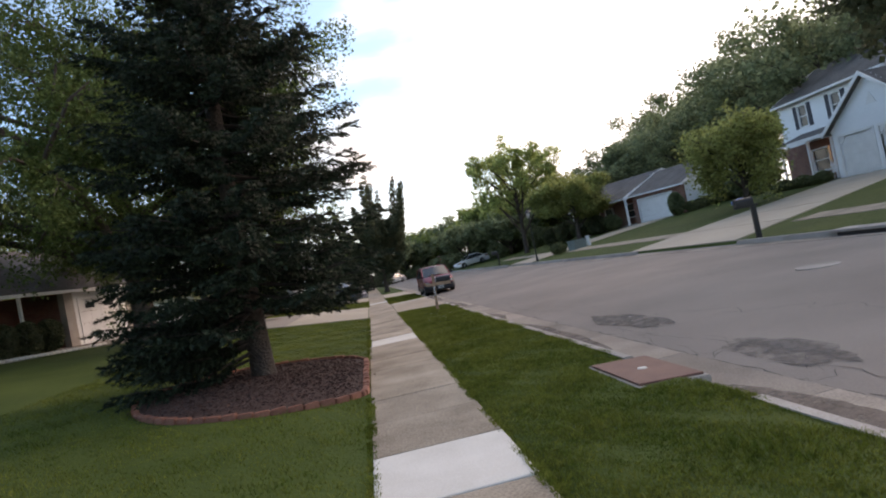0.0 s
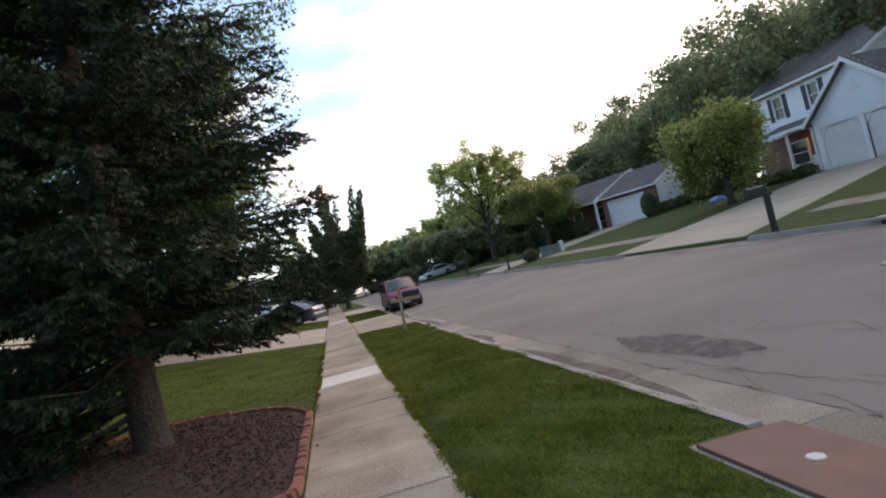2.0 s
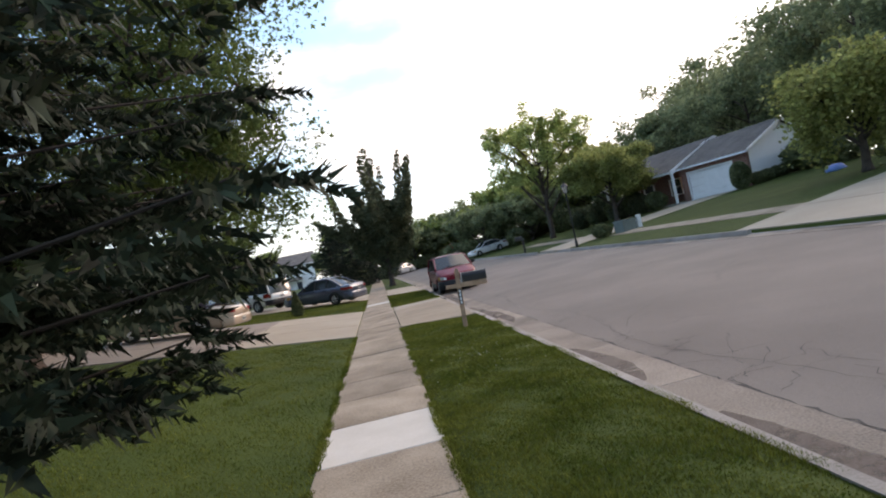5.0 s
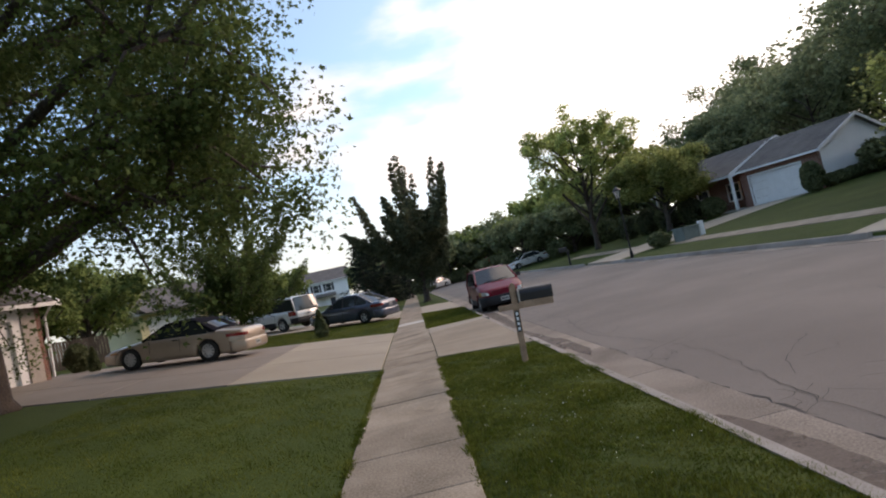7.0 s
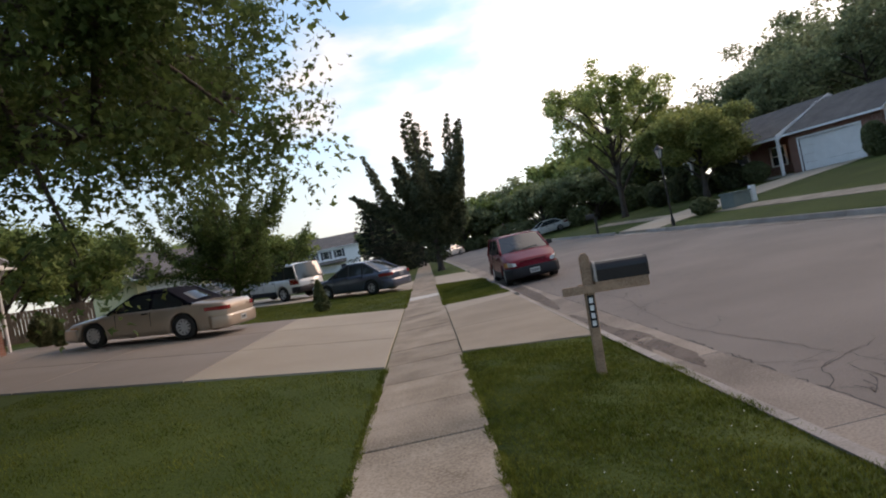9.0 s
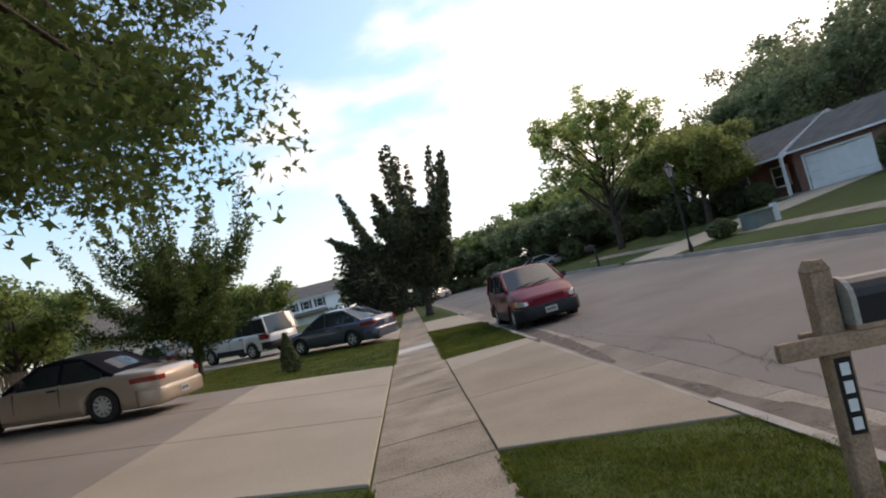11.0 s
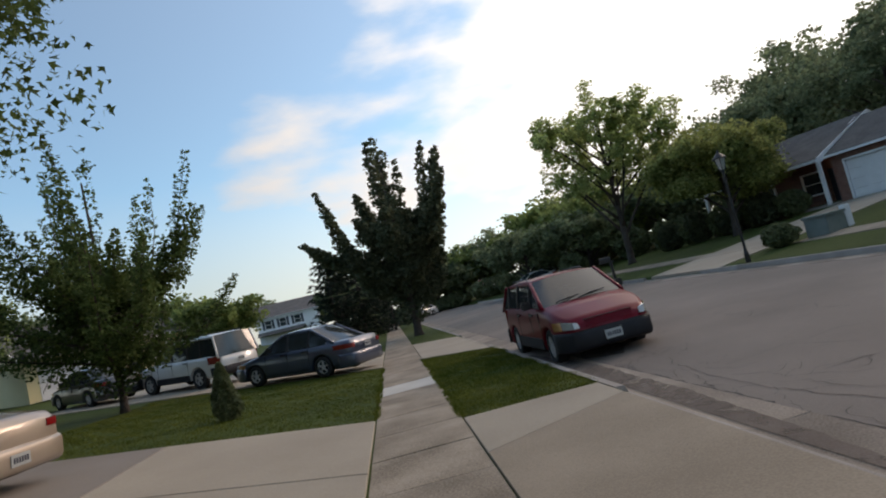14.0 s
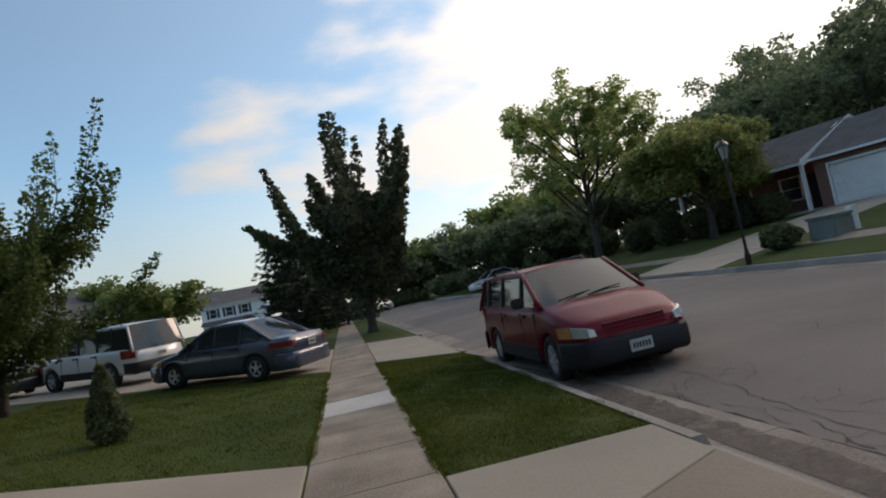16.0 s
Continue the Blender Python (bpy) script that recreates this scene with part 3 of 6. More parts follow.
    cuts = [c0 + 0.30 * (c1 - c0), *pillars, c3 - 0.3 * (c3 - c2)]
    for s in (-1, 1):
        for a, b in zip(cuts, cuts[1:]):
            pts = []
            n = 8
            for t in np.linspace(0, 1, n):
                l = a + 0.045 + (b - a - 0.09) * t
                e, f_ = edge(l, s), foot(l, s)
                e = f_.lerp(e, 0.90)
                pts.append([tuple(f_ + Vector((0, 0, -0.02))), tuple(e)])
            part("side_window", loft(pts, False), GLASS, car)
        for la, lb in ((c0, c1), (c3, c2)):
            bm = bmesh.new()
            tube(bm, [edge(la + (lb - la) * t, s, 0.0) + Vector((0, 0, -0.01)) for t in np.linspace(0, 1, 5)], [0.042] * 5, 6)
            part("pillar", bm, top_paint, car, smooth=True)
        for l in pillars:
            bm = bmesh.new()
            tube(bm, [foot(l, s, -0.01), foot(l, s, -0.01).lerp(edge(l, s, -0.012), 0.98)], [0.05, 0.045], 6)
            part("pillar", bm, BLACKPAINT if not roof_mat else top_paint, car)
        # quarter behind the last window
        l0 = cuts[-1]
        rr = []
        for t in np.linspace(0, 1, 5):
            l = l0 - 0.02 + (c3 - l0 + 0.02) * t
            rr.append([tuple(foot(l, s, 0.002)), tuple(edge(l, s, 0.002))])
        part("quarter_panel", loft(rr, False), top_paint, car)
        rr = []
        for t in np.linspace(0, 1, 5):
            l = c0 + (cuts[0] - c0 + 0.02) * t
            rr.append([tuple(foot(l, s, 0.002)), tuple(edge(l, s, 0.002))])
        part("front_quarter", loft(rr, False), BLACKPAINT, car)
        # mirrors, handles
        mz = belt + 0.1
        bm = bmesh.new()
        box(bm, s * (W / 2 + 0.0), s * (W / 2 + 0.2), L / 2 - c0 - 0.62, L / 2 - c0 - 0.5, mz - 0.08, mz + 0.08, 0.025)
        part("mirror", bm, BLACKPAINT, car, "black side mirror")
        for l in pillars[:2]:
            bm = bmesh.new()
            box(bm, s * (W / 2 - 0.03), s * (W / 2 + 0.022), L / 2 - l + 0.05, L / 2 - l + 0.25, belt - 0.14, belt - 0.10, 0.01)
            part("door_handle", bm, BLACKPAINT, car)
        for l in [c0 + 0.25, *pillars[:2]]:
            bm = boxes((s * (W / 2 - 0.02), s * (W / 2 + 0.003), L / 2 - l - 0.006, L / 2 - l + 0.006, clear + 0.25, belt - 0.08))
            part("door_seam", bm, BLACKPAINT, car)
        for c in wheels:
            wheel(car, s * (W / 2 - 0.12), L / 2 - c, r, 0.215, s, spokes)
    # bumpers
    for front in (True, False):
        rr = []
        width, reach, wrap = (0.24, 0.75, 0.5) if front else (0.17, 0.55, 0.38)
        tip = 1 - width * (1 - wrap / reach) ** 2.2
        flank = np.concatenate([np.linspace(0, 1 - width, 4), 1 - width + (tip - 1 + width) * np.linspace(0, 1, 9)[1:] ** 0.7])
        for f in np.concatenate([-flank[:0:-1], flank]):
            k = min(max((1 - abs(f)) / width, 0), 1)
            bow = (L / 2 + 0.06) - reach * (1 - k ** (1 / 2.2)) - 0.015 * abs(f)
            xx = f * W / 2 + 0.035 * f * abs(f)
            y = bow if front else -bow
            i_ = -1 if front else 1
            z0, z1 = bump_z
            rr.append([(xx, y + i_ * 0.10, z0 - 0.04), (xx, y + i_ * 0.03, z0), (xx, y, z0 + 0.06), (xx, y, z1 - 0.05), (xx, y + i_ * 0.04, z1), (xx, y + i_ * 0.12, z1)])
        part("bumper", loft(rr), bumper or paint, car, smooth=True)
    for s in (-1, 1):
        def nose_l(f):
            return 0.75 * (1 - min(max((1 - f) / 0.24, 0), 1) ** (1 / 2.2))

        def back_l(f):
            return 0.55 * (1 - min(max((1 - f) / 0.17, 0), 1) ** (1 / 2.2))

        if head:
            w_, z0, z1 = head
            for nm, f0, f1, mt, lb in (("turn_lamp", 0.985, 0.90, AMBER, "amber turn signal"), ("headlight", 0.895, 0.90 - w_, LAMPGLASS, "clear headlight")):
                rr = []
                for t in np.linspace(0, 1, 6):
                    f_ = f0 + (f1 - f0) * t
                    x, y = s * W / 2 * f_ * 1.005, L / 2 - nose_l(f_) + 0.04
                    rr.append([(x * 0.9, y - 0.12, z0), (x, y, z0 + 0.012), (x, y - 0.05, z1 - 0.015 - 0.06 * t * (nm == "headlight")), (x * 0.9, y - 0.2, z1 - 0.06 * t * (nm == "headlight"))])
                part(nm, loft(rr), mt, car, lb)
        if tail:
            x0, x1, z0, z1 = tail
            rr = []
            for t in np.linspace(0, 1, 7):
                f_ = x0 + (1.0 - x0) * t
                x, y = s * W / 2 * f_ * 1.006, -L / 2 + back_l(f_) - 0.012
                rr.append([(x * 0.93, y + 0.14, z0), (x, y, z0 + 0.01), (x, y, z1 - 0.01), (x * 0.93, y + 0.14, z1)])
            part("tail_light", loft(rr), REDLENS, car, "red tail light")
        if rails:
            bm = bmesh.new()
            tube(bm, [(s * hr * 0.88, L / 2 - l, roof + h_) for l, h_ in ((c1 + 0.5, 0.0), (c1 + 0.6, 0.06), (c2 - 0.5, 0.06), (c2 - 0.35, 0.0))], [0.018] * 4, 6)
            part("roof_rail", bm, BLACKPAINT, car)
    for front in (True, False):
        y = L / 2 + 0.067 if front else -L / 2 - 0.067
        z = bump_z[0] + 0.15 if front or roof_mat else (bump_z[1] + 0.16 if tail and tail[3] < 1.2 else bump_z[1] + 0.1)
        bm = boxes((-0.155, 0.155, y - 0.006, y + 0.006, z - 0.075, z + 0.075), bevel=0.004)
        pl = part("number_plate", bm, PLATE, car, "pale number plate")
        bm = bmesh.new()
        for k in range(6):
            box(bm, -0.12 + k * 0.042, -0.092 + k * 0.042, y - 0.008, y + 0.008, z - 0.035, z + 0.035)
        part("plate_mark", bm, INK, pl)
    if grille:
        w_, z0, z1 = grille
        bm = boxes((-w_, w_, L / 2 - 0.14, L / 2 - 0.005, z0, z1))
        part("grille", bm, BLACKPAINT, car)
        for k in range(3):
            z = z0 + (z1 - z0) * (k + 0.5) / 3
            part("grille_bar", boxes((-w_, w_, L / 2 - 0.1, L / 2 + 0.006, z - 0.012, z + 0.012)), paint, car)
    return car


def ground_pose(x, y, heading):
    """Standing on the sloping land, nose along heading (degrees from +y, to the left)."""
    d = Vector((-math.sin(radians(heading)), math.cos(radians(heading))))
    h = (lz(x + d.x * 1.3, y + d.y * 1.3) - lz(x - d.x * 1.3, y - d.y * 1.3)) / 2.6
    return pose(x, y, lz(x, y) + 0.03, math.degrees(math.atan(h)), 0, heading)


vehicle("minivan", pose(3.56, 39.4, -0.13, 0, 0.6, 180.4), "dark red minivan with grey lower trim parked at the curb", "minivan", 4.92, 1.73, 0.24,
        [(0, 0.70), (0.12, 0.80), (0.7, 0.97), (1.15, 1.06), (1.35, 1.08), (2.2, 1.09), (4.6, 1.10), (4.92, 1.0)], (1.12, 2.0, 4.4, 4.86), 1.04, 1.58, (0.93, 3.83), 0.33, RED_CAR,
        lower=PLASTIC, spokes=7, pillars=(2.05, 3.15, 4.1), bumper=PLASTIC, tail=(0.84, 0.97, 0.76, 1.04), head=(0.27, 0.62, 0.79), rails=True, tumble=0.79, bump_z=(0.27, 0.58), grille=(0.42, 0.62, 0.76))
vehicle("convertible", ground_pose(-7.4, 35.55, 78.8), "gold convertible with a black soft top parked on the driveway", "car", 4.9, 1.76, 0.2,
        [(0, 0.58), (0.2, 0.68), (1.35, 0.88), (1.6, 0.9), (3.6, 0.93), (4.0, 0.95), (4.8, 0.90), (4.9, 0.8)], (1.45, 2.25, 3.2, 3.95), 0.92, 1.36, (0.98, 3.67), 0.345, GOLD_CAR,
        spokes=10, roof_mat=SOFTTOP, pillars=(2.75,), bumper=GOLD_CAR, tail=(0.62, 0.92, 0.69, 0.81), head=(0.4, 0.5, 0.62), tumble=0.72, bump_z=(0.25, 0.56))
vehicle("sedan", ground_pose(-2.91, 46.55, 59.3), "dark blue-grey sedan parked at the driveway's lower end", "car", 4.55, 1.78, 0.2,
        [(0, 0.62), (0.2, 0.74), (1.1, 0.92), (1.4, 0.95), (3.6, 0.98), (4.45, 0.99), (4.55, 0.85)], (1.15, 2.05, 3.15, 4.0), 0.96, 1.46, (0.92, 3.5), 0.32, BLUE_CAR,
        spokes=5, pillars=(2.25, 3.05), tail=(0.66, 0.95, 0.74, 0.89), head=(0.42, 0.58, 0.74), tumble=0.72, bump_z=(0.24, 0.60))
vehicle("sport_utility_vehicle", ground_pose(-7.93, 51.95, 53.5), "silver-white sport utility vehicle parked on the driveway", "car", 5.2, 2.0, 0.36,
        [(0, 0.85), (0.15, 1.02), (1.3, 1.14), (1.5, 1.16), (5.0, 1.18), (5.2, 1.05)], (1.35, 2.0, 4.95, 5.17), 1.15, 1.88, (0.95, 3.98), 0.39, WHITE_CAR,
        lower=PLASTIC, spokes=5, pillars=(2.5, 3.45, 4.2), bumper=PLASTIC, tail=(0.86, 0.97, 0.84, 1.12), head=(0.3, 0.75, 0.95), rails=True, tumble=0.86, bump_z=(0.45, 0.72), grille=(0.4, 0.72, 0.95))
vehicle("sedan", ground_pose(-12.5, 53.5, 50), "black sedan parked before the garage", "car", 4.6, 1.78, 0.2,
        [(0, 0.62), (0.2, 0.74), (1.1, 0.92), (1.4, 0.95), (3.6, 0.98), (4.45, 0.99), (4.6, 0.85)], (1.15, 2.05, 3.15, 4.0), 0.96, 1.44, (0.92, 3.5), 0.32, DARK_CAR,
        spokes=5, pillars=(2.25, 3.05), tail=(0.66, 0.95, 0.74, 0.89), head=(0.42, 0.58, 0.74), tumble=0.72, bump_z=(0.24, 0.60))


# ---- trees ----
def leaf_mesh(name, centres, size, mat, parent, rng, flat=0.5, long=1.5, lobed=False):
    """One small folded leaf at each centre, turned at random; lobed: with three points, as a maple has."""
    n = len(centres)
    u = rng.normal(size=(n, 3))
    u[:, 2] *= flat
    u /= np.linalg.norm(u, axis=1)[:, None]
    w = np.cross(u, rng.normal(size=(n, 3)))
    w /= np.linalg.norm(w, axis=1)[:, None] + 1e-9
    s = size * rng.uniform(0.6, 1.35, (n, 1))
    if lobed:
        shape = ((-0.5, 0.0), (0.12, 0.62), (0.14, 0.2), (0.75, 0.0), (0.14, -0.2), (0.12, -0.62))
        v = np.stack([centres + u * s * a + w * s * b + np.array([0, 0, -0.25 * abs(b)]) * s for a, b in shape], 1).reshape(-1, 3)
        q = np.arange(n)[:, None] * 6
        return fast_mesh(name, v, np.concatenate([q + [0, 2, 1], q + [0, 3, 2], q + [0, 4, 3], q + [0, 5, 4]]), mat, parent)
    v = np.stack([centres - u * s * long / 2, centres + w * s * 0.5, centres + u * s * long / 2 + np.array([0, 0, -0.15]) * s, centres - w * s * 0.5], 1).reshape(-1, 3)
    q = np.arange(n)[:, None] * 4
    return fast_mesh(name, v, np.concatenate([q + [0, 1, 2], q + [0, 2, 3]]), mat, parent)


def broadleaf(x, y, H, stem, R, label, mat, leaves, size, seed, limbs=9, clump=0.9, rt=0.22, up=0.5, droop=0.0, name="tree", per=3, group="", squeeze=1.0, base=None, leaders=0, sleeve=False, skirt=0.0, lobed=False):
    """A trunk that forks into limbs and branches, with leaf clumps at the branch ends: uneven, with gaps."""
    rng = np.random.default_rng(seed)
    z0 = lz(x, y) if base is None else base
    ob = empty(name, pose(x, y, z0 - 0.03), label, "tree", group)
    bm = bmesh.new()
    tube(bm, [(0, 0, -0.05), (0.01, 0, 0.25), (0.03, 0.02, stem * 0.6), (0.02, -0.03, stem), (0.05, 0.0, stem + (H - stem) * 0.45), (0.0, 0.05, H * 0.86)], [rt * 1.45, rt * 1.05, rt * 0.92, rt * 0.85, rt * 0.45, 0.03], 9)
    ends = [np.array((0.0, 0.0, H * 0.9))]
    hugs = []
    for k in range(limbs):
        a = k * 2.4 + rng.uniform(-0.4, 0.4)
        t = (k + 0.5) / limbs
        zs = stem * 0.92 + (H - stem) * (0.42 if sleeve else 0.62) * t
        reach = R * (0.55 + 0.55 * math.sin(math.pi * (0.22 + 0.68 * t))) * rng.uniform(0.75, 1.12)
        rise = (H - zs) * up * rng.uniform(0.6, 1.1)
        if t < skirt:
            zs = stem * 1.12 + (H - stem) * 0.22 * t / skirt
            reach, rise = R * rng.uniform(0.8, 1.1), rng.uniform(0.5, 3.2) * max(R / 9.2, 0.55)
        if sleeve:
            reach = R * rng.uniform(0.3, 1.0)
            rise = (H - zs) * (rng.uniform(0.25, 0.5) if k % 3 == 0 else rng.uniform(0.5, 0.98) * (1.1 - 0.35 * reach / R))
        elif leaders and k % 2:
            reach, rise = reach * 0.45, (H - zs) * 0.95
        d = np.array((math.cos(a), math.sin(a) * squeeze, 0))
        p0, p3 = np.array((0, 0, zs)), np.array((0, 0, zs + rise)) + d * reach
        mid = (p0 + p3) / 2 + d * reach * 0.1 + np.array((0, 0, 0.12 * reach))
        if sleeve:
            mid = p0 + d * reach * 0.68 + np.array((0, 0, 0.30 * rise))
        pts = [p0, (p0 + mid) / 2 + rng.normal(0, 0.05, 3), mid, (mid + p3) / 2 + rng.normal(0, 0.08, 3), p3]
        r0 = rt * (0.5 - 0.25 * t)
        tube(bm, [tuple(p) for p in pts], [r0, r0 * 0.75, r0 * 0.55, r0 * 0.35, 0.012] if not sleeve else [r0, r0 * 0.75, r0 * 0.5, r0 * 0.25, 0.006], 6)
        for j in range(per):
            f_ = rng.uniform(0.1, 0.5) if sleeve else rng.uniform(0.35, 1.0)
            b0 = p0 + (p3 - p0) * f_ + (mid - (p0 + p3) / 2) * (1 - abs(2 * f_ - 1))
            dv = rng.normal(size=3) * np.array((1, 1, 0.6)) + d * 0.5 + np.array((0, 0, 0.35 - droop))
            b1 = b0 + dv / np.linalg.norm(dv) * R * rng.uniform(0.22, 0.42) * (0.5 if sleeve else 1.0)
            tube(bm, [tuple(b0), tuple((b0 + b1) / 2 + np.array((0, 0, 0.06 * R))), tuple(b1)], [r0 * 0.35, r0 * 0.22, 0.008], 5)
            ends += [b1, (b0 + b1) / 2]
        ends += [p3, (mid + p3) / 2]
        if skirt:
            ends += [mid, (p0 + mid) / 2, p0 * 0.75 + mid * 0.25]
        if sleeve:
            for q in np.linspace(0.15, 1.0, 24):
                lo = p0 + (mid - p0) * min(q * 2, 1) if q < 0.5 else mid + (p3 - mid) * (q * 2 - 1)
                hugs.append((*(lo + rng.normal(0, 0.13 * clump * (1.1 - q), 3)), clump * (1.1 - 0.88 * q) * rng.uniform(0.6, 1.2)))
    part("trunk", bm, BARK, ob, smooth=True)
    ends = np.array(ends)
    pick = rng.integers(0, len(ends), leaves)
    spread = clump * rng.uniform(0.45, 1.25, len(ends))
    if sleeve:
        for q in np.linspace(stem * 0.8, H * 0.93, 22):
            hugs.append((*rng.normal(0, 0.2 * clump, 2), q, clump * (1.15 - 0.85 * q / H) * rng.uniform(0.5, 1.2)))
        hugs = np.array(hugs)
        ends, spread = hugs[:, :3], hugs[:, 3]
        pick = rng.choice(len(ends), leaves, p=spread ** 1.5 / (spread ** 1.5).sum())
    g = rng.normal(size=(leaves, 3))
    g /= np.linalg.norm(g, axis=1)[:, None]
    g *= (rng.uniform(0.15, 1, (leaves, 1)) ** 0.5) * spread[pick][:, None]
    g[:, 2] *= 0.7
    pts = ends[pick] + g
    if droop:
        pts[:, 2] -= droop * rng.uniform(0, 1.0, leaves) ** 2 * 1.6
    leaf_mesh("crown", pts, size, mat, ob, rng, lobed=lobed)
    return ob


def spruce(x, y, H, R, low, label, seed, K=24, name="spruce_tree", step=(0.19, 0.27), wide=1.0):
    """Whorls of drooping branches, each a spray of twigs thick with needles."""
    rng = np.random.default_rng(seed)
    ob = empty(name, pose(x, y, lz(x, y) - 0.02), label, "tree")
    bm = bmesh.new()
    tube(bm, [(0, 0, -0.05), (0.01, 0, 0.2), (0, 0.02, 1.4), (0.02, 0, H * 0.5), (0, 0, H)], [0.021 * H, 0.0165 * H, 0.0145 * H, 0.0085 * H, 0.015], 12)
    wood = bmesh.new()
    A, B = [], []
    z = low - 0.55 * wide
    while z < H - 0.2:
        t = (z - low) / (H - low)
        for k in range(int(rng.integers(9, 12)) if z >= low else 5):
            a = rng.uniform(0, math.tau) if z >= low else rng.uniform(2.9, 4.0)
            reach = R * (1 - t) ** 0.6 * (0.93 + 0.2 * math.sin(math.pi * min(1.0, max(t, 0.0) * 2.0))) * rng.choice([rng.uniform(0.55, 0.9), rng.uniform(0.9, 1.12)]) + 0.12
            d = np.array((math.cos(a), math.sin(a), 0.0))
            side = np.array((-d[1], d[0], 0.0))
            s = np.linspace(0, 1, max(int(reach / (0.13 * wide)), 4))
            bend = -(0.30 if t < 0.2 else 0.22) * reach * s + 0.24 * reach * s ** 2.6
            if t > 0.5:
                bend = bend + 0.3 * reach * s
            line = np.array((0, 0, z + rng.uniform(-0.12, 0.12))) + d * (s * reach)[:, None] + np.stack([0 * s, 0 * s, bend], -1)
            tube(wood, [tuple(line[0]), tuple(line[len(s) // 2]), tuple(line[-1])], [0.024 * (1 - t) + 0.01, 0.012, 0.005], 5)
            for i in range(max(1, int(len(s) * 0.25)), len(s)):
                for sg in (-1, 1):
                    ln = (0.17 + 0.20 * reach * (1 - 0.7 * s[i])) * rng.uniform(0.7, 1.25)
                    tip = line[i] + side * sg * ln * 0.75 + d * ln * 0.65 + np.array((0, 0, rng.uniform(-0.07, 0.02) - 0.12 * ln))
                    A.append(line[i]); B.append(tip)
                    if rng.random() < 0.5:
                        q = line[i] * 0.4 + tip * 0.6
                        A.append(q); B.append(q + d * 0.2 + side * sg * 0.05 + np.array((0, 0, rng.uniform(-0.12, 0.0))))
            A.append(line[-2]); B.append(line[-1] + d * 0.14)
        z += rng.uniform(*step) * (0.8 + 0.7 * t)
    part("trunk", bm, BARK, ob, smooth=True)
    part("branchwork", wood, TWIG, ob, "dark thin spruce wood")
    A, B = np.array(A), np.array(B)
    rep = np.repeat(np.arange(len(A)), K)
    f_ = rng.uniform(0.02, 1.05, len(rep))[:, None]
    ax = (B - A)[rep]
    ax /= np.linalg.norm(ax, axis=1)[:, None] + 1e-9
    p = A[rep] + (B - A)[rep] * f_
    out = rng.normal(size=(len(rep), 3))
    out -= ax * (out * ax).sum(1)[:, None]
    out /= np.linalg.norm(out, axis=1)[:, None] + 1e-9
    tip = p + (ax * 0.7 + out * 0.75) * rng.uniform(0.05, 0.095, (len(rep), 1)) * wide
    w = np.cross(ax, out) * 0.0165 * wide
    v = np.stack([p - w, p + w, tip], 1).reshape(-1, 3)
    fast_mesh("crown", v, np.arange(len(rep) * 3).reshape(-1, 3), SPRUCE, ob)
    return ob


spruce(-2.38, 14.0, 12.6, 2.08, 1.1, "tall blue-green spruce standing in a mulch bed", 4)
broadleaf(-9.3, 28.8, 15.3, 2.1, 8.2, "large dark green maple beside the driveway", SHADELEAF, 205000, 0.102, 11, limbs=34, clump=1.1, rt=0.46, up=0.36, per=7, droop=0.35, skirt=0.5, lobed=True)
broadleaf(-8.5, 46.5, 8.5, 1.0, 5.0, "young tree with upright leafy leaders on the lawn", SHADELEAF, 38000, 0.085, 12, limbs=24, clump=0.78, rt=0.12, per=4, sleeve=True)
broadleaf(1.21, 59.3, 11.6, 1.6, 5.0, "dark maple with several upright leaders in the lawn strip", PURPLE, 44000, 0.15, 13, limbs=15, clump=0.95, rt=0.22, sleeve=True, per=2)
broadleaf(22.0, 35.9, 6.9, 0.8, 2.3, "yellow-green willow-like tree before the two-storey house", WILLOW, 17000, 0.14, 14, limbs=16, clump=0.8, rt=0.2, up=0.5, droop=0.9, per=6)
broadleaf(17.2, 68.0, 13.2, 1.9, 4.2, "tall light green tree in the far yard", LIME, 25000, 0.16, 15, limbs=22, clump=0.72, rt=0.25, up=0.6, per=6)
broadleaf(20.4, 60.0, 7.0, 1.1, 2.9, "spreading light green tree in the far yard", WILLOW, 42000, 0.15, 16, limbs=15, clump=1.0, rt=0.22, up=0.5, per=5)
broadleaf(21.8, 18.6, 10.6, 4.6, 4.6, "dark overhanging tree in the far yard", PURPLE, 22000, 0.22, 17, limbs=13, clump=1.4, rt=0.3, up=0.45, per=4)

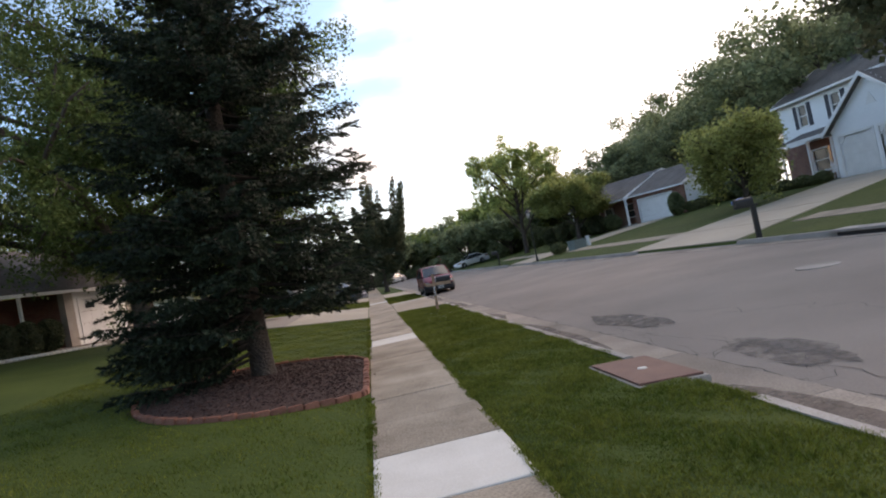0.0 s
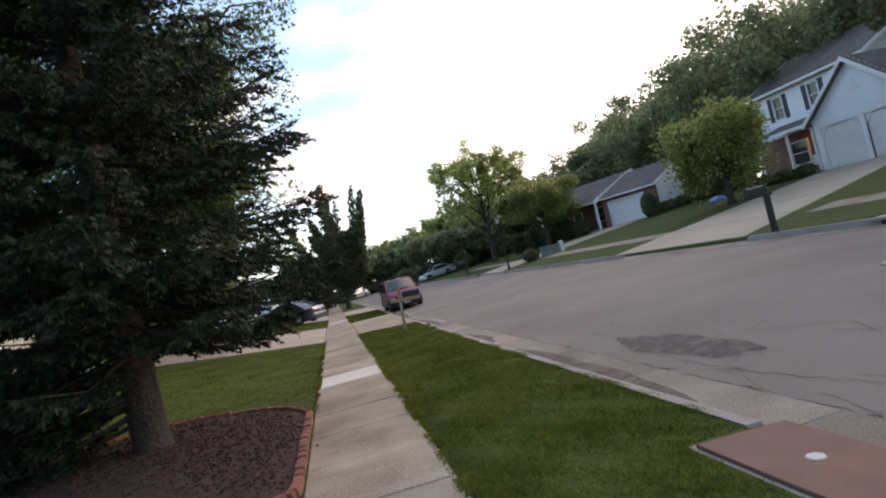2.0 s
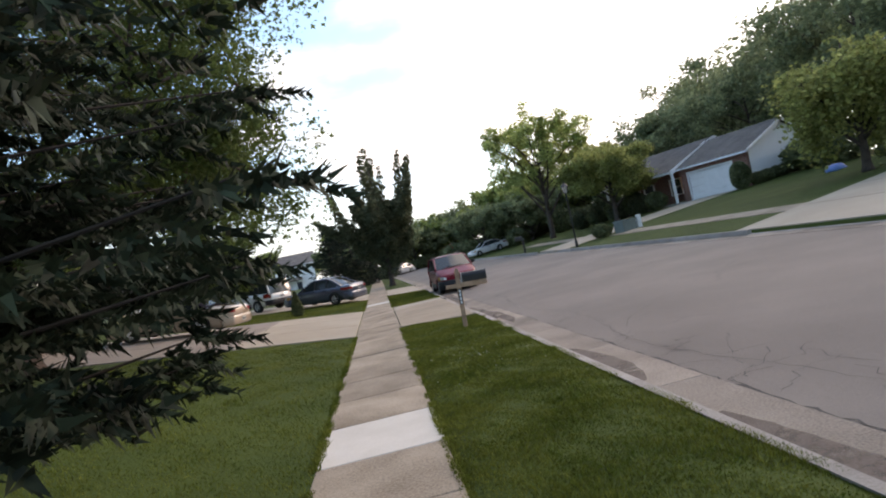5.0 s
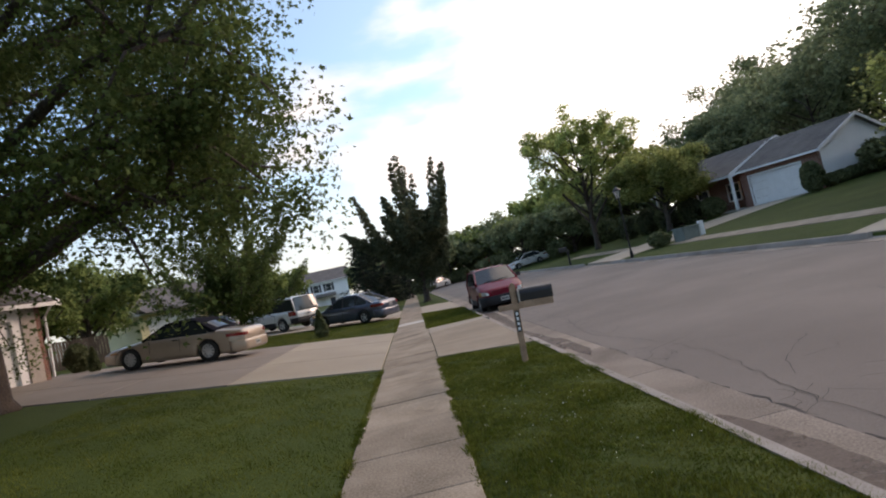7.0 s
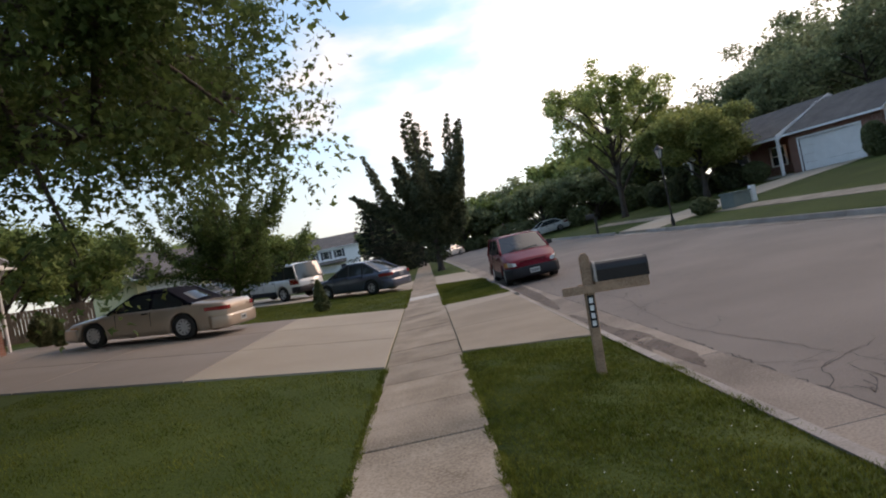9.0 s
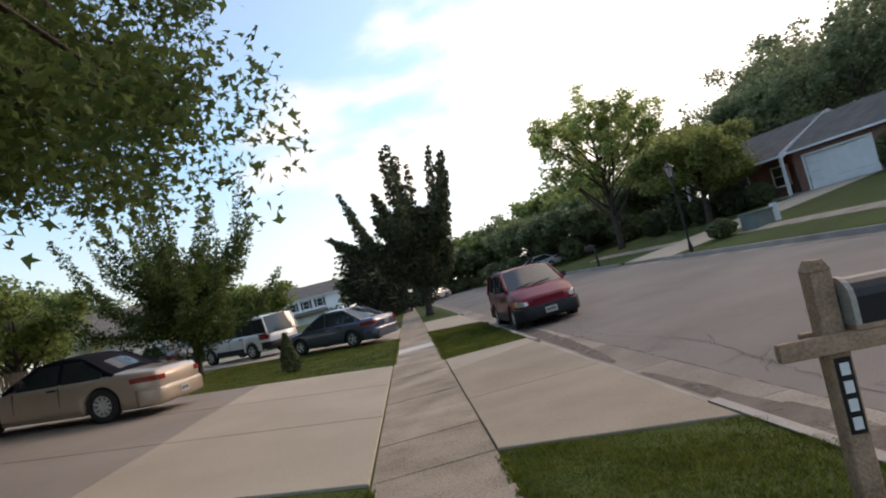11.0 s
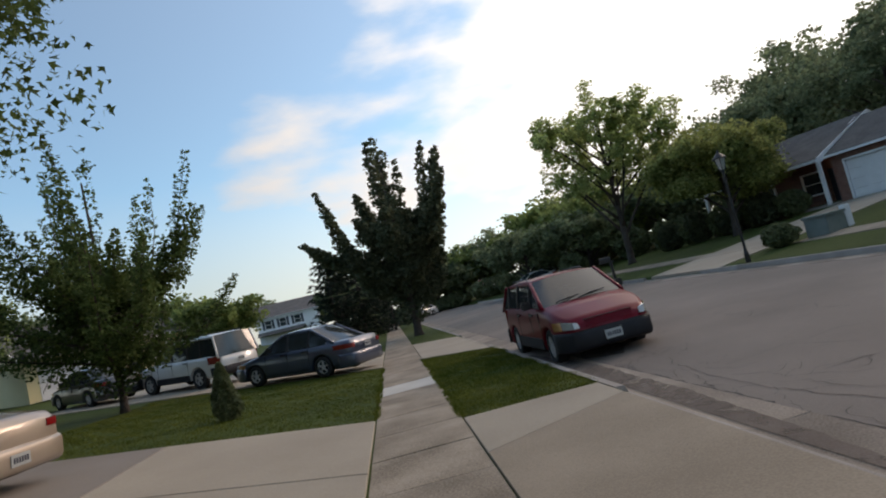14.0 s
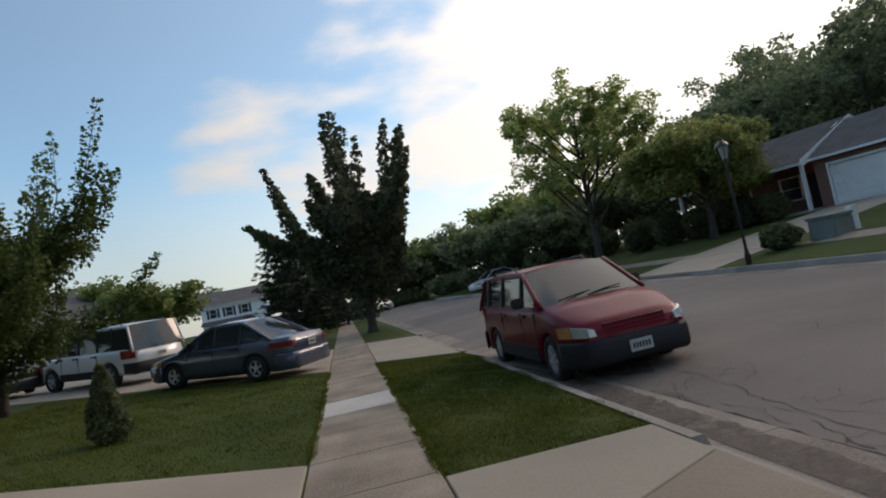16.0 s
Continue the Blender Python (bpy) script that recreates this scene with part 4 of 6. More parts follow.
# woods and garden trees further off
WOODS = [
    (30.4, 72.6, 7.4, 4.4, DARKLEAF), (34.4, 77.4, 9.9, 5.2, DARKLEAF), (40, 74.2, 13.3, 6, DARKLEAF), (45.6, 69.4, 12.6, 6.4, DARKLEAF), (36.8, 64.6, 10.6, 5.2, DARKLEAF), (41.6, 59.8, 15.1, 5.6, DARKLEAF),
    (37.6, 51.8, 15.8, 5.6, DARKLEAF), (35.2, 43.8, 13.7, 5.2, DARKLEAF), (40, 40.6, 15.8, 5.6, DARKLEAF), (38.4, 32.6, 15.1, 5.6, DARKLEAF), (36, 25.4, 13.7, 5.2, DARKLEAF), (12.8, 109.4, 7, 4.8, DARKLEAF),
    (18.4, 107.8, 7.8, 4.8, DARKLEAF), (27.2, 90.2, 6.1, 4.8, DARKLEAF), (30.4, 83.8, 7.1, 4.8, DARKLEAF), (8, 112.6, 6.2, 4, MAPLE), (-0.8, 115.8, 7, 4.8, DARKLEAF), (26.4, 79.8, 6.1, 4, DARKLEAF),
    (48, 51.8, 17.1, 6.4, DARKLEAF), (51.2, 63, 17.8, 6.4, DARKLEAF), (22.4, 82.2, 7.8, 4, MAPLE), (20, 91.8, 8.6, 4.4, MAPLE), (18.5, 96.6, 8.2, 4, MAPLE), (10.8, 109, 8.2, 4, MAPLE),
    (6.4, 106.2, 7.4, 4, DARKLEAF), (24, 98.2, 9.4, 4.8, DARKLEAF), (1.6, 109.4, 7, 4, DARKLEAF), (-3.2, 104.6, 7, 4, DARKLEAF), (13.6, 83.8, 5.8, 3.2, DARKLEAF), (18.4, 79.8, 5.4, 3.2, DARKLEAF),
    (-21.4, 50, 7.2, 3, MAPLE), (-20.4, 55, 6.2, 3.2, MAPLE), (-26.4, 46.2, 6.6, 3.2, LIME), (-30.4, 56.6, 7, 4, MAPLE), (-32, 48.6, 7, 4, MAPLE),
    (-24.8, 61.4, 5.8, 3.6, DARKLEAF), (-14.1, 76.6, 5.4, 2.9, MAPLE), (-18.4, 81.4, 5.4, 3.2, DARKLEAF), (-21.6, 83.8, 6.2, 3.6, DARKLEAF), (-15, 150, 7.8, 4, MAPLE), (-24, 152, 8.6, 4.4, DARKLEAF),
    (-6.5, 140, 7.8, 4, DARKLEAF), (-30.4, 99.8, 7.8, 4.4, MAPLE), (-28.8, 74.2, 7, 4, DARKLEAF), (-17.6, 24.6, 8.6, 4, LIME), (-20.8, 32.6, 7.8, 4, MAPLE), (-19.2, 16.6, 7.8, 4, LIME),
    (-24, 39, 7, 4, LIME),
    (44.6, 69.5, 17.6, 3.4, DARKLEAF), (35.6, 74, 11.6, 4.2, DARKLEAF),
    (43, 83, 17.5, 5, DARKLEAF), (49, 84, 19, 6, DARKLEAF),
]
for i, (x, y, H, R, mat) in enumerate(WOODS):
    tone = {"dark_leaves": "dark green", "maple_leaves": "green", "bright_leaves": "light green"}[mat.name]
    size = "tall" if H > 11 else "mid-sized" if H > 7 else "small"
    broadleaf(x, y, H, H * 0.07, R, f"{size} {tone} broadleaf tree behind the houses", mat, 11000 if y < 62 and x < 0 else 8000 if y < 84 else 6000, 0.172 if y < 62 and x < 0 else 0.25 if y < 84 else 0.38, 40 + i, limbs=13, clump=R * 0.33, rt=0.24, up=0.55, per=4, group="background trees")
for i, (x, y, H, R) in enumerate([(-3.6, 68.5, 6.2, 1.9), (-1.9, 70.5, 6.9, 2.2), (0.2, 78.0, 6.2, 2.1), (-3.9, 78.0, 7.0, 1.9)]):
    spruce(x, y, H, R, 0.5, "dark bushy spruce in the yard beyond the driveways", 90 + i, K=5, step=(0.3, 0.42), wide=2.6)


# ---- houses ----
def wall_with(name, width, height, thick, holes, mat, parent, gable=0.0):
    """A wall along x from 0, front face at y=0, with openings (x0, x1, z0, z1) right through it."""
    xs = sorted({0.0, width, *[v for h in holes for v in h[:2]]})
    zs = sorted({0.0, height, *[v for h in holes for v in h[2:]]})
    bm = bmesh.new()
    for a, b in zip(xs, xs[1:]):
        for c, d in zip(zs, zs[1:]):
            mx_, mz_ = (a + b) / 2, (c + d) / 2
            if any(h[0] < mx_ < h[1] and h[2] < mz_ < h[3] for h in holes):
                continue
            box(bm, a, b, 0, thick, c, d)
    if gable:
        v = [bm.verts.new(p) for p in ((0, 0, height), (width, 0, height), (width / 2, 0, height + gable), (0, thick, height), (width, thick, height), (width / 2, thick, height + gable))]
        bm.faces.new((v[0], v[1], v[2]))
        bm.faces.new((v[4], v[3], v[5]))
        bm.faces.new((v[1], v[4], v[5], v[2]))
        bm.faces.new((v[3], v[0], v[2], v[5]))
    bmesh.ops.remove_doubles(bm, verts=bm.verts, dist=0.001)
    return part(name, bm, mat, parent)


def laps(parent, x0, x1, z0, z1, holes, mat, step=0.2, gable=None):
    """Lapped boards in front of a wall, cut round its openings."""
    z = z0
    while z < z1 - 0.02:
        a0, a1 = x0, x1
        if gable and z > gable[0]:
            k = (z - gable[0]) / gable[1]
            if k >= 0.97:
                break
            a0, a1 = x0 + (x1 - x0) / 2 * k, x1 - (x1 - x0) / 2 * k
        spans = [(a0, a1)]
        for h in holes:
            if h[2] - 0.05 < z + step / 2 < h[3] + 0.05:
                nxt = []
                for a, b in spans:
                    if h[1] <= a or h[0] >= b:
                        nxt.append((a, b))
                    else:
                        nxt += [s for s in ((a, h[0]), (h[1], b)) if s[1] - s[0] > 0.05]
                spans = nxt
        for a, b in spans:
            bm = bmesh.new()
            pr = [(0.0, z), (-0.024, z), (-0.006, z + step - 0.004), (0.0, z + step - 0.004)]
            vs = [[bm.verts.new((x, y, q)) for y, q in pr] for x in (a, b)]
            for i in range(3):
                bm.faces.new((vs[0][i], vs[0][i + 1], vs[1][i + 1], vs[1][i]))
            part("siding_board", bm, mat, parent)
        z += step


def window(parent, x0, x1, z0, z1, shutters=None, grid=True):
    w = new("window")
    w.parent = parent
    part("pane", boxes((x0, x1, 0.06, 0.07, z0, z1)), PANE, w)
    part("frame", boxes((x0 - 0.07, x0 + 0.03, -0.05, 0.09, z0 - 0.07, z1 + 0.07), (x1 - 0.03, x1 + 0.07, -0.05, 0.09, z0 - 0.07, z1 + 0.07), (x0 + 0.03, x1 - 0.03, -0.05, 0.09, z1 - 0.03, z1 + 0.07), (x0 + 0.03, x1 - 0.03, -0.05, 0.09, z0 - 0.07, z0 + 0.03), (x0 + 0.03, x1 - 0.03, -0.01, 0.08, (z0 + z1) / 2 - 0.025, (z0 + z1) / 2 + 0.025)), TRIM, w)
    if shutters:
        for a in (x0 - 0.07 - 0.36, x1 + 0.07):
            part("shutter", boxes((a + 0.005, a + 0.355, -0.055, -0.005, z0 - 0.06, z1 + 0.06), bevel=0.01), shutters, w, "dark shutter")
    return w


def garage_door(parent, x0, x1, z1, arched=False):
    d = new("door")
    d.parent = parent
    d["label"] = "white panelled garage door"
    rows, cols = 4, max(4, int((x1 - x0) / 0.62))
    h = z1 / rows
    for i in range(rows):
        bm = boxes((x0, x1, 0.10, 0.14, i * h + 0.004, (i + 1) * h - 0.004))
        for k in range(cols):
            cw = (x1 - x0) / cols
            box(bm, x0 + k * cw + 0.07, x0 + (k + 1) * cw - 0.07, 0.085, 0.10, i * h + 0.09, (i + 1) * h - 0.09, 0.008)
        part("door_panel", bm, TRIM, d)
    part("frame", boxes((x0 - 0.12, x0, -0.035, 0.12, 0, z1 + 0.12), (x1, x1 + 0.12, -0.035, 0.12, 0, z1 + 0.12), (x0, x1, -0.035, 0.12, z1, z1 + 0.12)), TRIM, d)
    if arched:
        for a, s in ((x0, 1), (x1, -1)):
            bm = bmesh.new()
            v = [bm.verts.new(p) for p in ((a, 0.02, z1), (a + s * 0.45, 0.02, z1), (a, 0.02, z1 - 0.45), (a, 0.09, z1), (a + s * 0.45, 0.09, z1), (a, 0.09, z1 - 0.45))]
            for q in ((0, 1, 2), (5, 4, 3), (1, 4, 5, 2), (0, 3, 4, 1), (2, 5, 3, 0)):
                bm.faces.new([v[i] for i in q])
            part("corner_bracket", bm, TRIM, d)
    return d


def gable_roof(parent, x0, x1, y0, y1, z, rise, along="x", over=0.4, name="roof"):
    """Two sloping shingled leaves, with white fascia boards and gutters."""
    bm = bmesh.new()
    if along == "x":
        m_ = (y0 + y1) / 2
        sl = rise / ((y1 - y0) / 2)
        pts = [(y0 - over, z - sl * over), (m_, z + rise), (y1 + over, z - sl * over)]
        rings = [[(x, a, b + e) for e, q in ((0, pts), (0.14, pts[::-1])) for a, b in q] for x in (x0 - over, x1 + over)]
    else:
        m_ = (x0 + x1) / 2
        sl = rise / ((x1 - x0) / 2)
        pts = [(x0 - over, z - sl * over), (m_, z + rise), (x1 + over, z - sl * over)]
        rings = [[(a, y, b + e) for e, q in ((0, pts), (0.14, pts[::-1])) for a, b in q] for y in (y0 - over, y1 + over)]
    vs = [[bm.verts.new(p) for p in r_] for r_ in rings]
    for i in range(6):
        bm.faces.new((vs[0][i], vs[0][(i + 1) % 6], vs[1][(i + 1) % 6], vs[1][i]))
    for v, o in ((vs[0], 1), (vs[1], -1)):
        bm.faces.new((v[0], v[1], v[4], v[5])[::o])
        bm.faces.new((v[1], v[2], v[3], v[4])[::o])
    bmesh.ops.recalc_face_normals(bm, faces=bm.faces)
    r_ = part(name, bm, SHINGLE, parent)
    # fascia and barge boards
    (a0, b0), (a1, b1), (a2, b2) = pts
    for s, (p, q) in enumerate((((a0, b0), (a1, b1)), ((a1, b1), (a2, b2)))):
        for e in (0, 1):
            bm = bmesh.new()
            c = (x0 - over - 0.03, x1 + over + 0.03)[e] if along == "x" else (y0 - over - 0.03, y1 + over + 0.03)[e]
            g = [(p[0], p[1] - 0.06), (q[0], q[1] - 0.06), (q[0], q[1] + 0.15), (p[0], p[1] + 0.15)]
            rg = [[(c + k, a, b) if along == "x" else (a, c + k, b) for a, b in g] for k in (-0.03, 0.03)]
            mm = loft(rg)
            bm.free()
            part("barge_board", mm, TRIM, r_)
    for a, b, s in ((a0, b0, -1), (a2, b2, 1)):
        if along == "x":
            bm = boxes((x0 - over, x1 + over, a + s * 0.005, a + s * 0.11, b - 0.04, b + 0.09))
        else:
            bm = boxes((a + s * 0.005, a + s * 0.11, y0 - over, y1 + over, b - 0.04, b + 0.09))
        part("gutter", bm, TRIM, r_)
    return r_


def turned(x, y, z, dx, dy):
    """A pose whose x axis runs along (dx, dy), so that its y axis points away behind the front wall."""
    return pose(x, y, z, 0, 0, math.degrees(math.atan2(dy, dx)))


# ranch house across the street: brick front with a white gable end
def ranch_house():
    C, e = (25.39, 57.74), (0.3, -0.954)
    h = empty("house", turned(C[0], C[1], 1.5, -e[0], -e[1]) @ pose(0, 0, 0, 0, 0, 180), "low brick ranch house with an attached garage and white gable", "house")
    # x runs from the porch corner to the gable end, y to the back
    holes = [(0.75, 4.85, 0.0, 2.15)]
    f = wall_with("wall", 6.2, 2.75, 0.25, holes, BRICKWALL, h)
    garage_door(h, 0.75, 4.85, 2.15)
    part("wall", boxes((5.95, 6.2, 0.25, 7.6, 0, 2.75)), SIDING, h)
    bm = loft([[(5.95, 0.0, 2.75), (5.95, 7.6, 2.75), (5.95, 3.8, 4.5)], [(6.2, 0.0, 2.75), (6.2, 7.6, 2.75), (6.2, 3.8, 4.5)]])
    part("gable", bm, SIDING, h)
    part("wall", boxes((-8.5, -0.02, 8.75, 9.0, 0, 2.75), (-0.02, 5.95, 7.35, 7.6, 0, 2.75)), SIDING, h)
    gable_roof(h, 0.0, 6.2, 0, 7.6, 2.75, 1.75, "x", 0.35)
    # recessed main part with a porch
    part("wall", boxes((-8.5, -0.02, 2.2, 2.45, 0, 2.75)), BRICKWALL, h)
    part("wall", boxes((-8.5, -8.25, 2.45, 8.75, 0, 2.75)), BRICKWALL, h)
    part("wall", boxes((0.0, 0.2, 0.25, 2.2, 0, 2.75)), BRICKWALL, h)
    prof = [(-0.9, 2.5), (4.5, 4.75), (9.4, 2.7), (9.4, 2.85), (4.5, 4.91), (-0.9, 2.66)]
    part("roof", loft([[(x, a, b) for a, b in prof] for x in (-8.8, -0.1)]), SHINGLE, h)
    part("barge_board", loft([[(x, a, b) for a, b in ((-0.95, 2.32), (4.5, 4.61), (4.5, 4.95), (-0.95, 2.7))] for x in (-0.09, -0.02)]), TRIM, h, "white sloping barge board")
    part("barge_board", loft([[(x, a, b) for a, b in ((9.45, 2.52), (4.5, 4.61), (4.5, 4.95), (9.45, 2.9))] for x in (-0.09, -0.02)]), TRIM, h)
    part("gable", loft([[(x, a, b) for a, b in ((0.6, 3.05), (8.4, 3.05), (4.5, 4.55))] for x in (-0.3, -0.15)]), BRICKWALL, h)
    part("gutter", boxes((-8.8, -0.1, -1.02, -0.91, 2.46, 2.62)), TRIM, h, "white gutter")
    for x in (-0.25, -4.2, -8.3):
        part("porch_post", boxes((x - 0.09, x + 0.09, -0.75, -0.57, 0, 2.52), bevel=0.01), TRIM, h, "white porch post")
    part("porch_floor", boxes((-8.4, -0.02, -0.7, 2.2, -0.3, 0.08)), CURBSTONE, h)
    for x in (-3.4, -6.6):
        w = window(h, x, x + 1.2, 0.8, 2.1)
        w.location = (0, 2.13, 0)
    d = part("front_door", boxes((-1.7, -0.8, 2.12, 2.2, 0.1, 2.1)), SHUTTER, h, "dark front door")
    bulb = bmesh.new()
    bmesh.ops.create_uvsphere(bulb, u_segments=10, v_segments=8, radius=0.10, matrix=Matrix.Translation((-0.5, 2.02, 1.95)))
    part("porch_light", bulb, PORCH_LIGHT, h, "lit porch bulb")
    return h


ranch_house()


def two_storey_house():
    h = empty("house", pose(28.3, 41.9, 1.76), "pale two-storey house with a gabled double garage and dark shutters", "house")
    # x from the porch end towards the garage's far end; the garage stands forward
    h.matrix_world = turned(28.3, 41.9, 1.76, 0.0, -1.0) @ Matrix.Diagonal((1.0, 1.0, 1.1, 1.0))
    holes = [(6.35, 8.75, 0, 2.15), (9.2, 11.6, 0, 2.15)]
    wall_with("wall", 6.3, 2.6, 0.2, [(x0 - 5.9, x1 - 5.9, a, b) for x0, x1, a, b in holes], SIDING, h, gable=2.3).location = (5.9, 0, 0)
    laps(h, 5.9, 12.2, 2.4, 4.85, [], SIDING, 0.2, gable=(2.6, 2.3))
    for x0, x1, a, b in holes:
        garage_door(h, x0, x1, b, arched=True)
    bm = loft([[(8.7, -0.05, 3.35), (9.4, -0.05, 3.35), (9.05, -0.05, 3.95)], [(8.7, 0.0, 3.35), (9.4, 0.0, 3.35), (9.05, 0.0, 3.95)]])
    part("gable_vent", bm, TRIM, h)
    part("wall", boxes((5.9, 6.1, 0.2, 6.0, 0, 2.6)), SIDING, h)
    part("wall", boxes((12.0, 12.2, 0.2, 6.0, 0, 2.6)), SIDING, h)
    gable_roof(h, 5.9, 12.2, -0.1, 6.2, 2.6, 2.3, "y", 0.3)
    # body
    win = [(3.85, 4.65, 3.6, 4.9), (0.9, 1.7, 3.6, 4.9)]
    b = wall_with("wall", 9.0, 5.4, 0.2, [(x0 + 1.0, x1 + 1.0, a, c) for x0, x1, a, c in win], SIDING, h)
    b.location = (-1.0, 2.2, 0)
    lap = new("siding")
    lap.parent = h
    lap.location = (0, 2.2, 0)
    laps(lap, -1.0, 8.0, 2.7, 5.35, win, SIDING, 0.22)
    for x0, x1, a, c in win:
        w = window(h, x0, x1, a, c, SHUTTER)
        w.location = (0, 2.2, 0)
    part("wall", boxes((7.8, 8.0, 2.4, 10.0, 0, 5.4)), SIDING, h)
    part("wall", boxes((-1.0, -0.8, 2.4, 10.0, 0, 5.4)), SIDING, h)
    for x in (7.8, -1.0):
        part("gable", loft([[(x, 2.2, 5.4), (x, 10.0, 5.4), (x, 6.1, 7.3)], [(x + 0.2, 2.2, 5.4), (x + 0.2, 10.0, 5.4), (x + 0.2, 6.1, 7.3)]]), SIDING, h)
    gable_roof(h, -1.0, 8.0, 2.2, 10.0, 5.4, 1.9, "x", 0.35)
    # porch: brick wall behind, sloping roof on white posts
    part("wall", boxes((-0.95, 5.88, 2.12, 2.19, 0, 2.55)), BRICKWALL, h, "red brick porch wall")
    part("porch_roof", loft([[(0.85, 0.1, 2.5), (0.85, 2.19, 3.05), (0.85, 2.19, 3.2), (0.85, 0.1, 2.64)], [(5.89, 0.1, 2.5), (5.89, 2.19, 3.05), (5.89, 2.19, 3.2), (5.89, 0.1, 2.64)]]), SHINGLE, h)
    part("gutter", boxes((0.85, 5.89, 0.0, 0.1, 2.48, 2.66)), TRIM, h)
    for x in (1.05, 3.5, 5.45):
        part("porch_post", boxes((x - 0.07, x + 0.07, 0.2, 0.34, 0, 2.52), bevel=0.01), TRIM, h, "white porch post")
    part("porch_floor", boxes((0.9, 5.88, 0.1, 2.12, -0.3, 0.06)), CURBSTONE, h)
    part("front_door", boxes((4.4, 5.3, 2.05, 2.12, 0.08, 2.1)), SHUTTER, h, "dark front door")
    w = window(h, 1.6, 3.0, 0.7, 2.0)
    w.location = (0, 2.05, 0)
    bulb = bmesh.new()
    bmesh.ops.create_uvsphere(bulb, u_segments=10, v_segments=8, radius=0.11, matrix=Matrix.Translation((4.05, 1.95, 1.95)))
    part("porch_light", bulb, PORCH_LIGHT, h, "lit porch bulb")
    return h


two_storey_house()


def left_house():
    """The brick house whose driveway the camera crosses."""
    h = empty("house", turned(-12.2, 35.9, 1.03, 0.259, 0.966) @ Matrix.Translation((-18.0, 0, 0)), "brick and siding house with a white garage door and a porch", "house")
    wall_with("wall", 4.05, 2.75, 0.25, [(0.4, 3.15, 0, 2.15)], TRIM, h).location = (13.95, 0, 0)
    garage_door(h, 14.35, 17.1, 2.15)
    for k in range(2):
        b = new("fan_light")
        b.parent = h
        part("pane", boxes((16.1 - k * 1.3, 16.7 - k * 1.3, 0.07, 0.088, 1.75, 1.98), bevel=0.01), PANE, b)
    laps(h, 13.97, 17.4, 2.3, 2.75, [], TRIM, 0.15)
    part("wall", boxes((18.0, 18.25, 0.0, 9, 0, 2.75)), BRICKWALL, h, "red brick end wall")
    for a in (13.4, 17.45):
        col = new("brick_column")
        col.parent = h
        part("core", boxes((a + 0.012, a + 0.538, -0.06, 0.24, 0, 2.7)), MORTAR, col)
    part("wall", boxes((0, 13.9, 2.6, 2.85, 0, 2.75)), BRICKWALL, h, "red brick front wall behind the porch")
    part("wall", boxes((0, 0.25, 0, 9, 0, 2.75)), BRICKWALL, h)
    part("wall", boxes((13.9, 14.1, 0.26, 2.6, 0, 2.75)), BRICKWALL, h)
    gable_roof(h, -0.1, 18.2, 0, 9, 2.75, 2.4, "x", 0.45)
    for x in (8.2, 11.3):
        part("porch_post", boxes((x - 0.06, x + 0.06, 0.1, 0.22, 0, 2.6), bevel=0.01), TRIM, h, "white porch post")
    part("porch_floor", boxes((0.3, 13.38, 0.05, 2.59, -0.2, 0.08)), CURBSTONE, h)
    w = window(h, 9.0, 10.7, 0.7, 2.1)
    w.location = (0, 2.53, 0)
    w = window(h, 4.0, 5.8, 0.7, 2.1)
    w.location = (0, 2.53, 0)
    bm = bmesh.new()
    tube(bm, [(18.33, -0.5, 2.55), (18.33, -0.35, 2.4), (18.33, -0.1, 2.15), (18.33, -0.05, 0.1)], [0.045] * 4, 8)
    part("downspout", bm, TRIM, h)
    # upper storey set back
    part("wall", boxes((1, 11, 3.2, 3.4, 2.8, 5.4)), YELLOW, h, "cream upper wall")
    part("wall", boxes((10.8, 11, 3.4, 8.6, 2.8, 5.4)), YELLOW, h)
    gable_roof(h, 1, 11, 3.2, 8.6, 5.4, 1.4, "x", 0.35)
    return h


left_house()


def far_house(x, y, z, dx, dy, wall, label, W=12.0, storeys=2):
    h = empty("house", turned(x, y, z, dx, dy), label, "house")
    H = 2.7 * storeys
    win = [(1.2 + 2.3 * k, 2.2 + 2.3 * k, H - 1.9, H - 0.6) for k in range(0 if storeys > 1 else 3, 3 if storeys > 1 else 4)]
    wall_with("wall", W, H, 0.2, win + [(0.8, 5.2, 0, 2.1)], wall, h)
    for a in win:
        window(h, *a, SHUTTER)
    garage_door(h, 0.8, 5.2, 2.1)
    part("wall", boxes((0, 0.2, 0.2, 8, 0, H)), wall, h)
    part("wall", boxes((W - 0.2, W, 0.2, 8, 0, H)), wall, h)
    for a in (0, W - 0.2):
        part("gable", loft([[(a, 0, H), (a, 8, H), (a, 4, H + 2)], [(a + 0.2, 0, H), (a + 0.2, 8, H), (a + 0.2, 4, H + 2)]]), wall, h)
    gable_roof(h, 0, W, 0, 8, H, 2.0, "x", 0.4)
    part("porch_roof", loft([[(-0.1, -1.4, 2.5), (-0.1, -0.01, 3.0), (-0.1, -0.01, 3.12), (-0.1, -1.4, 2.62)], [(W * 0.75, -1.4, 2.5), (W * 0.75, -0.01, 3.0), (W * 0.75, -0.01, 3.12), (W * 0.75, -1.4, 2.62)]]), SHINGLE, h)
    part("front_door", boxes((6.2, 7.1, -0.04, -0.004, 0, 2.1)), SHUTTER, h, "dark front door")
    return h


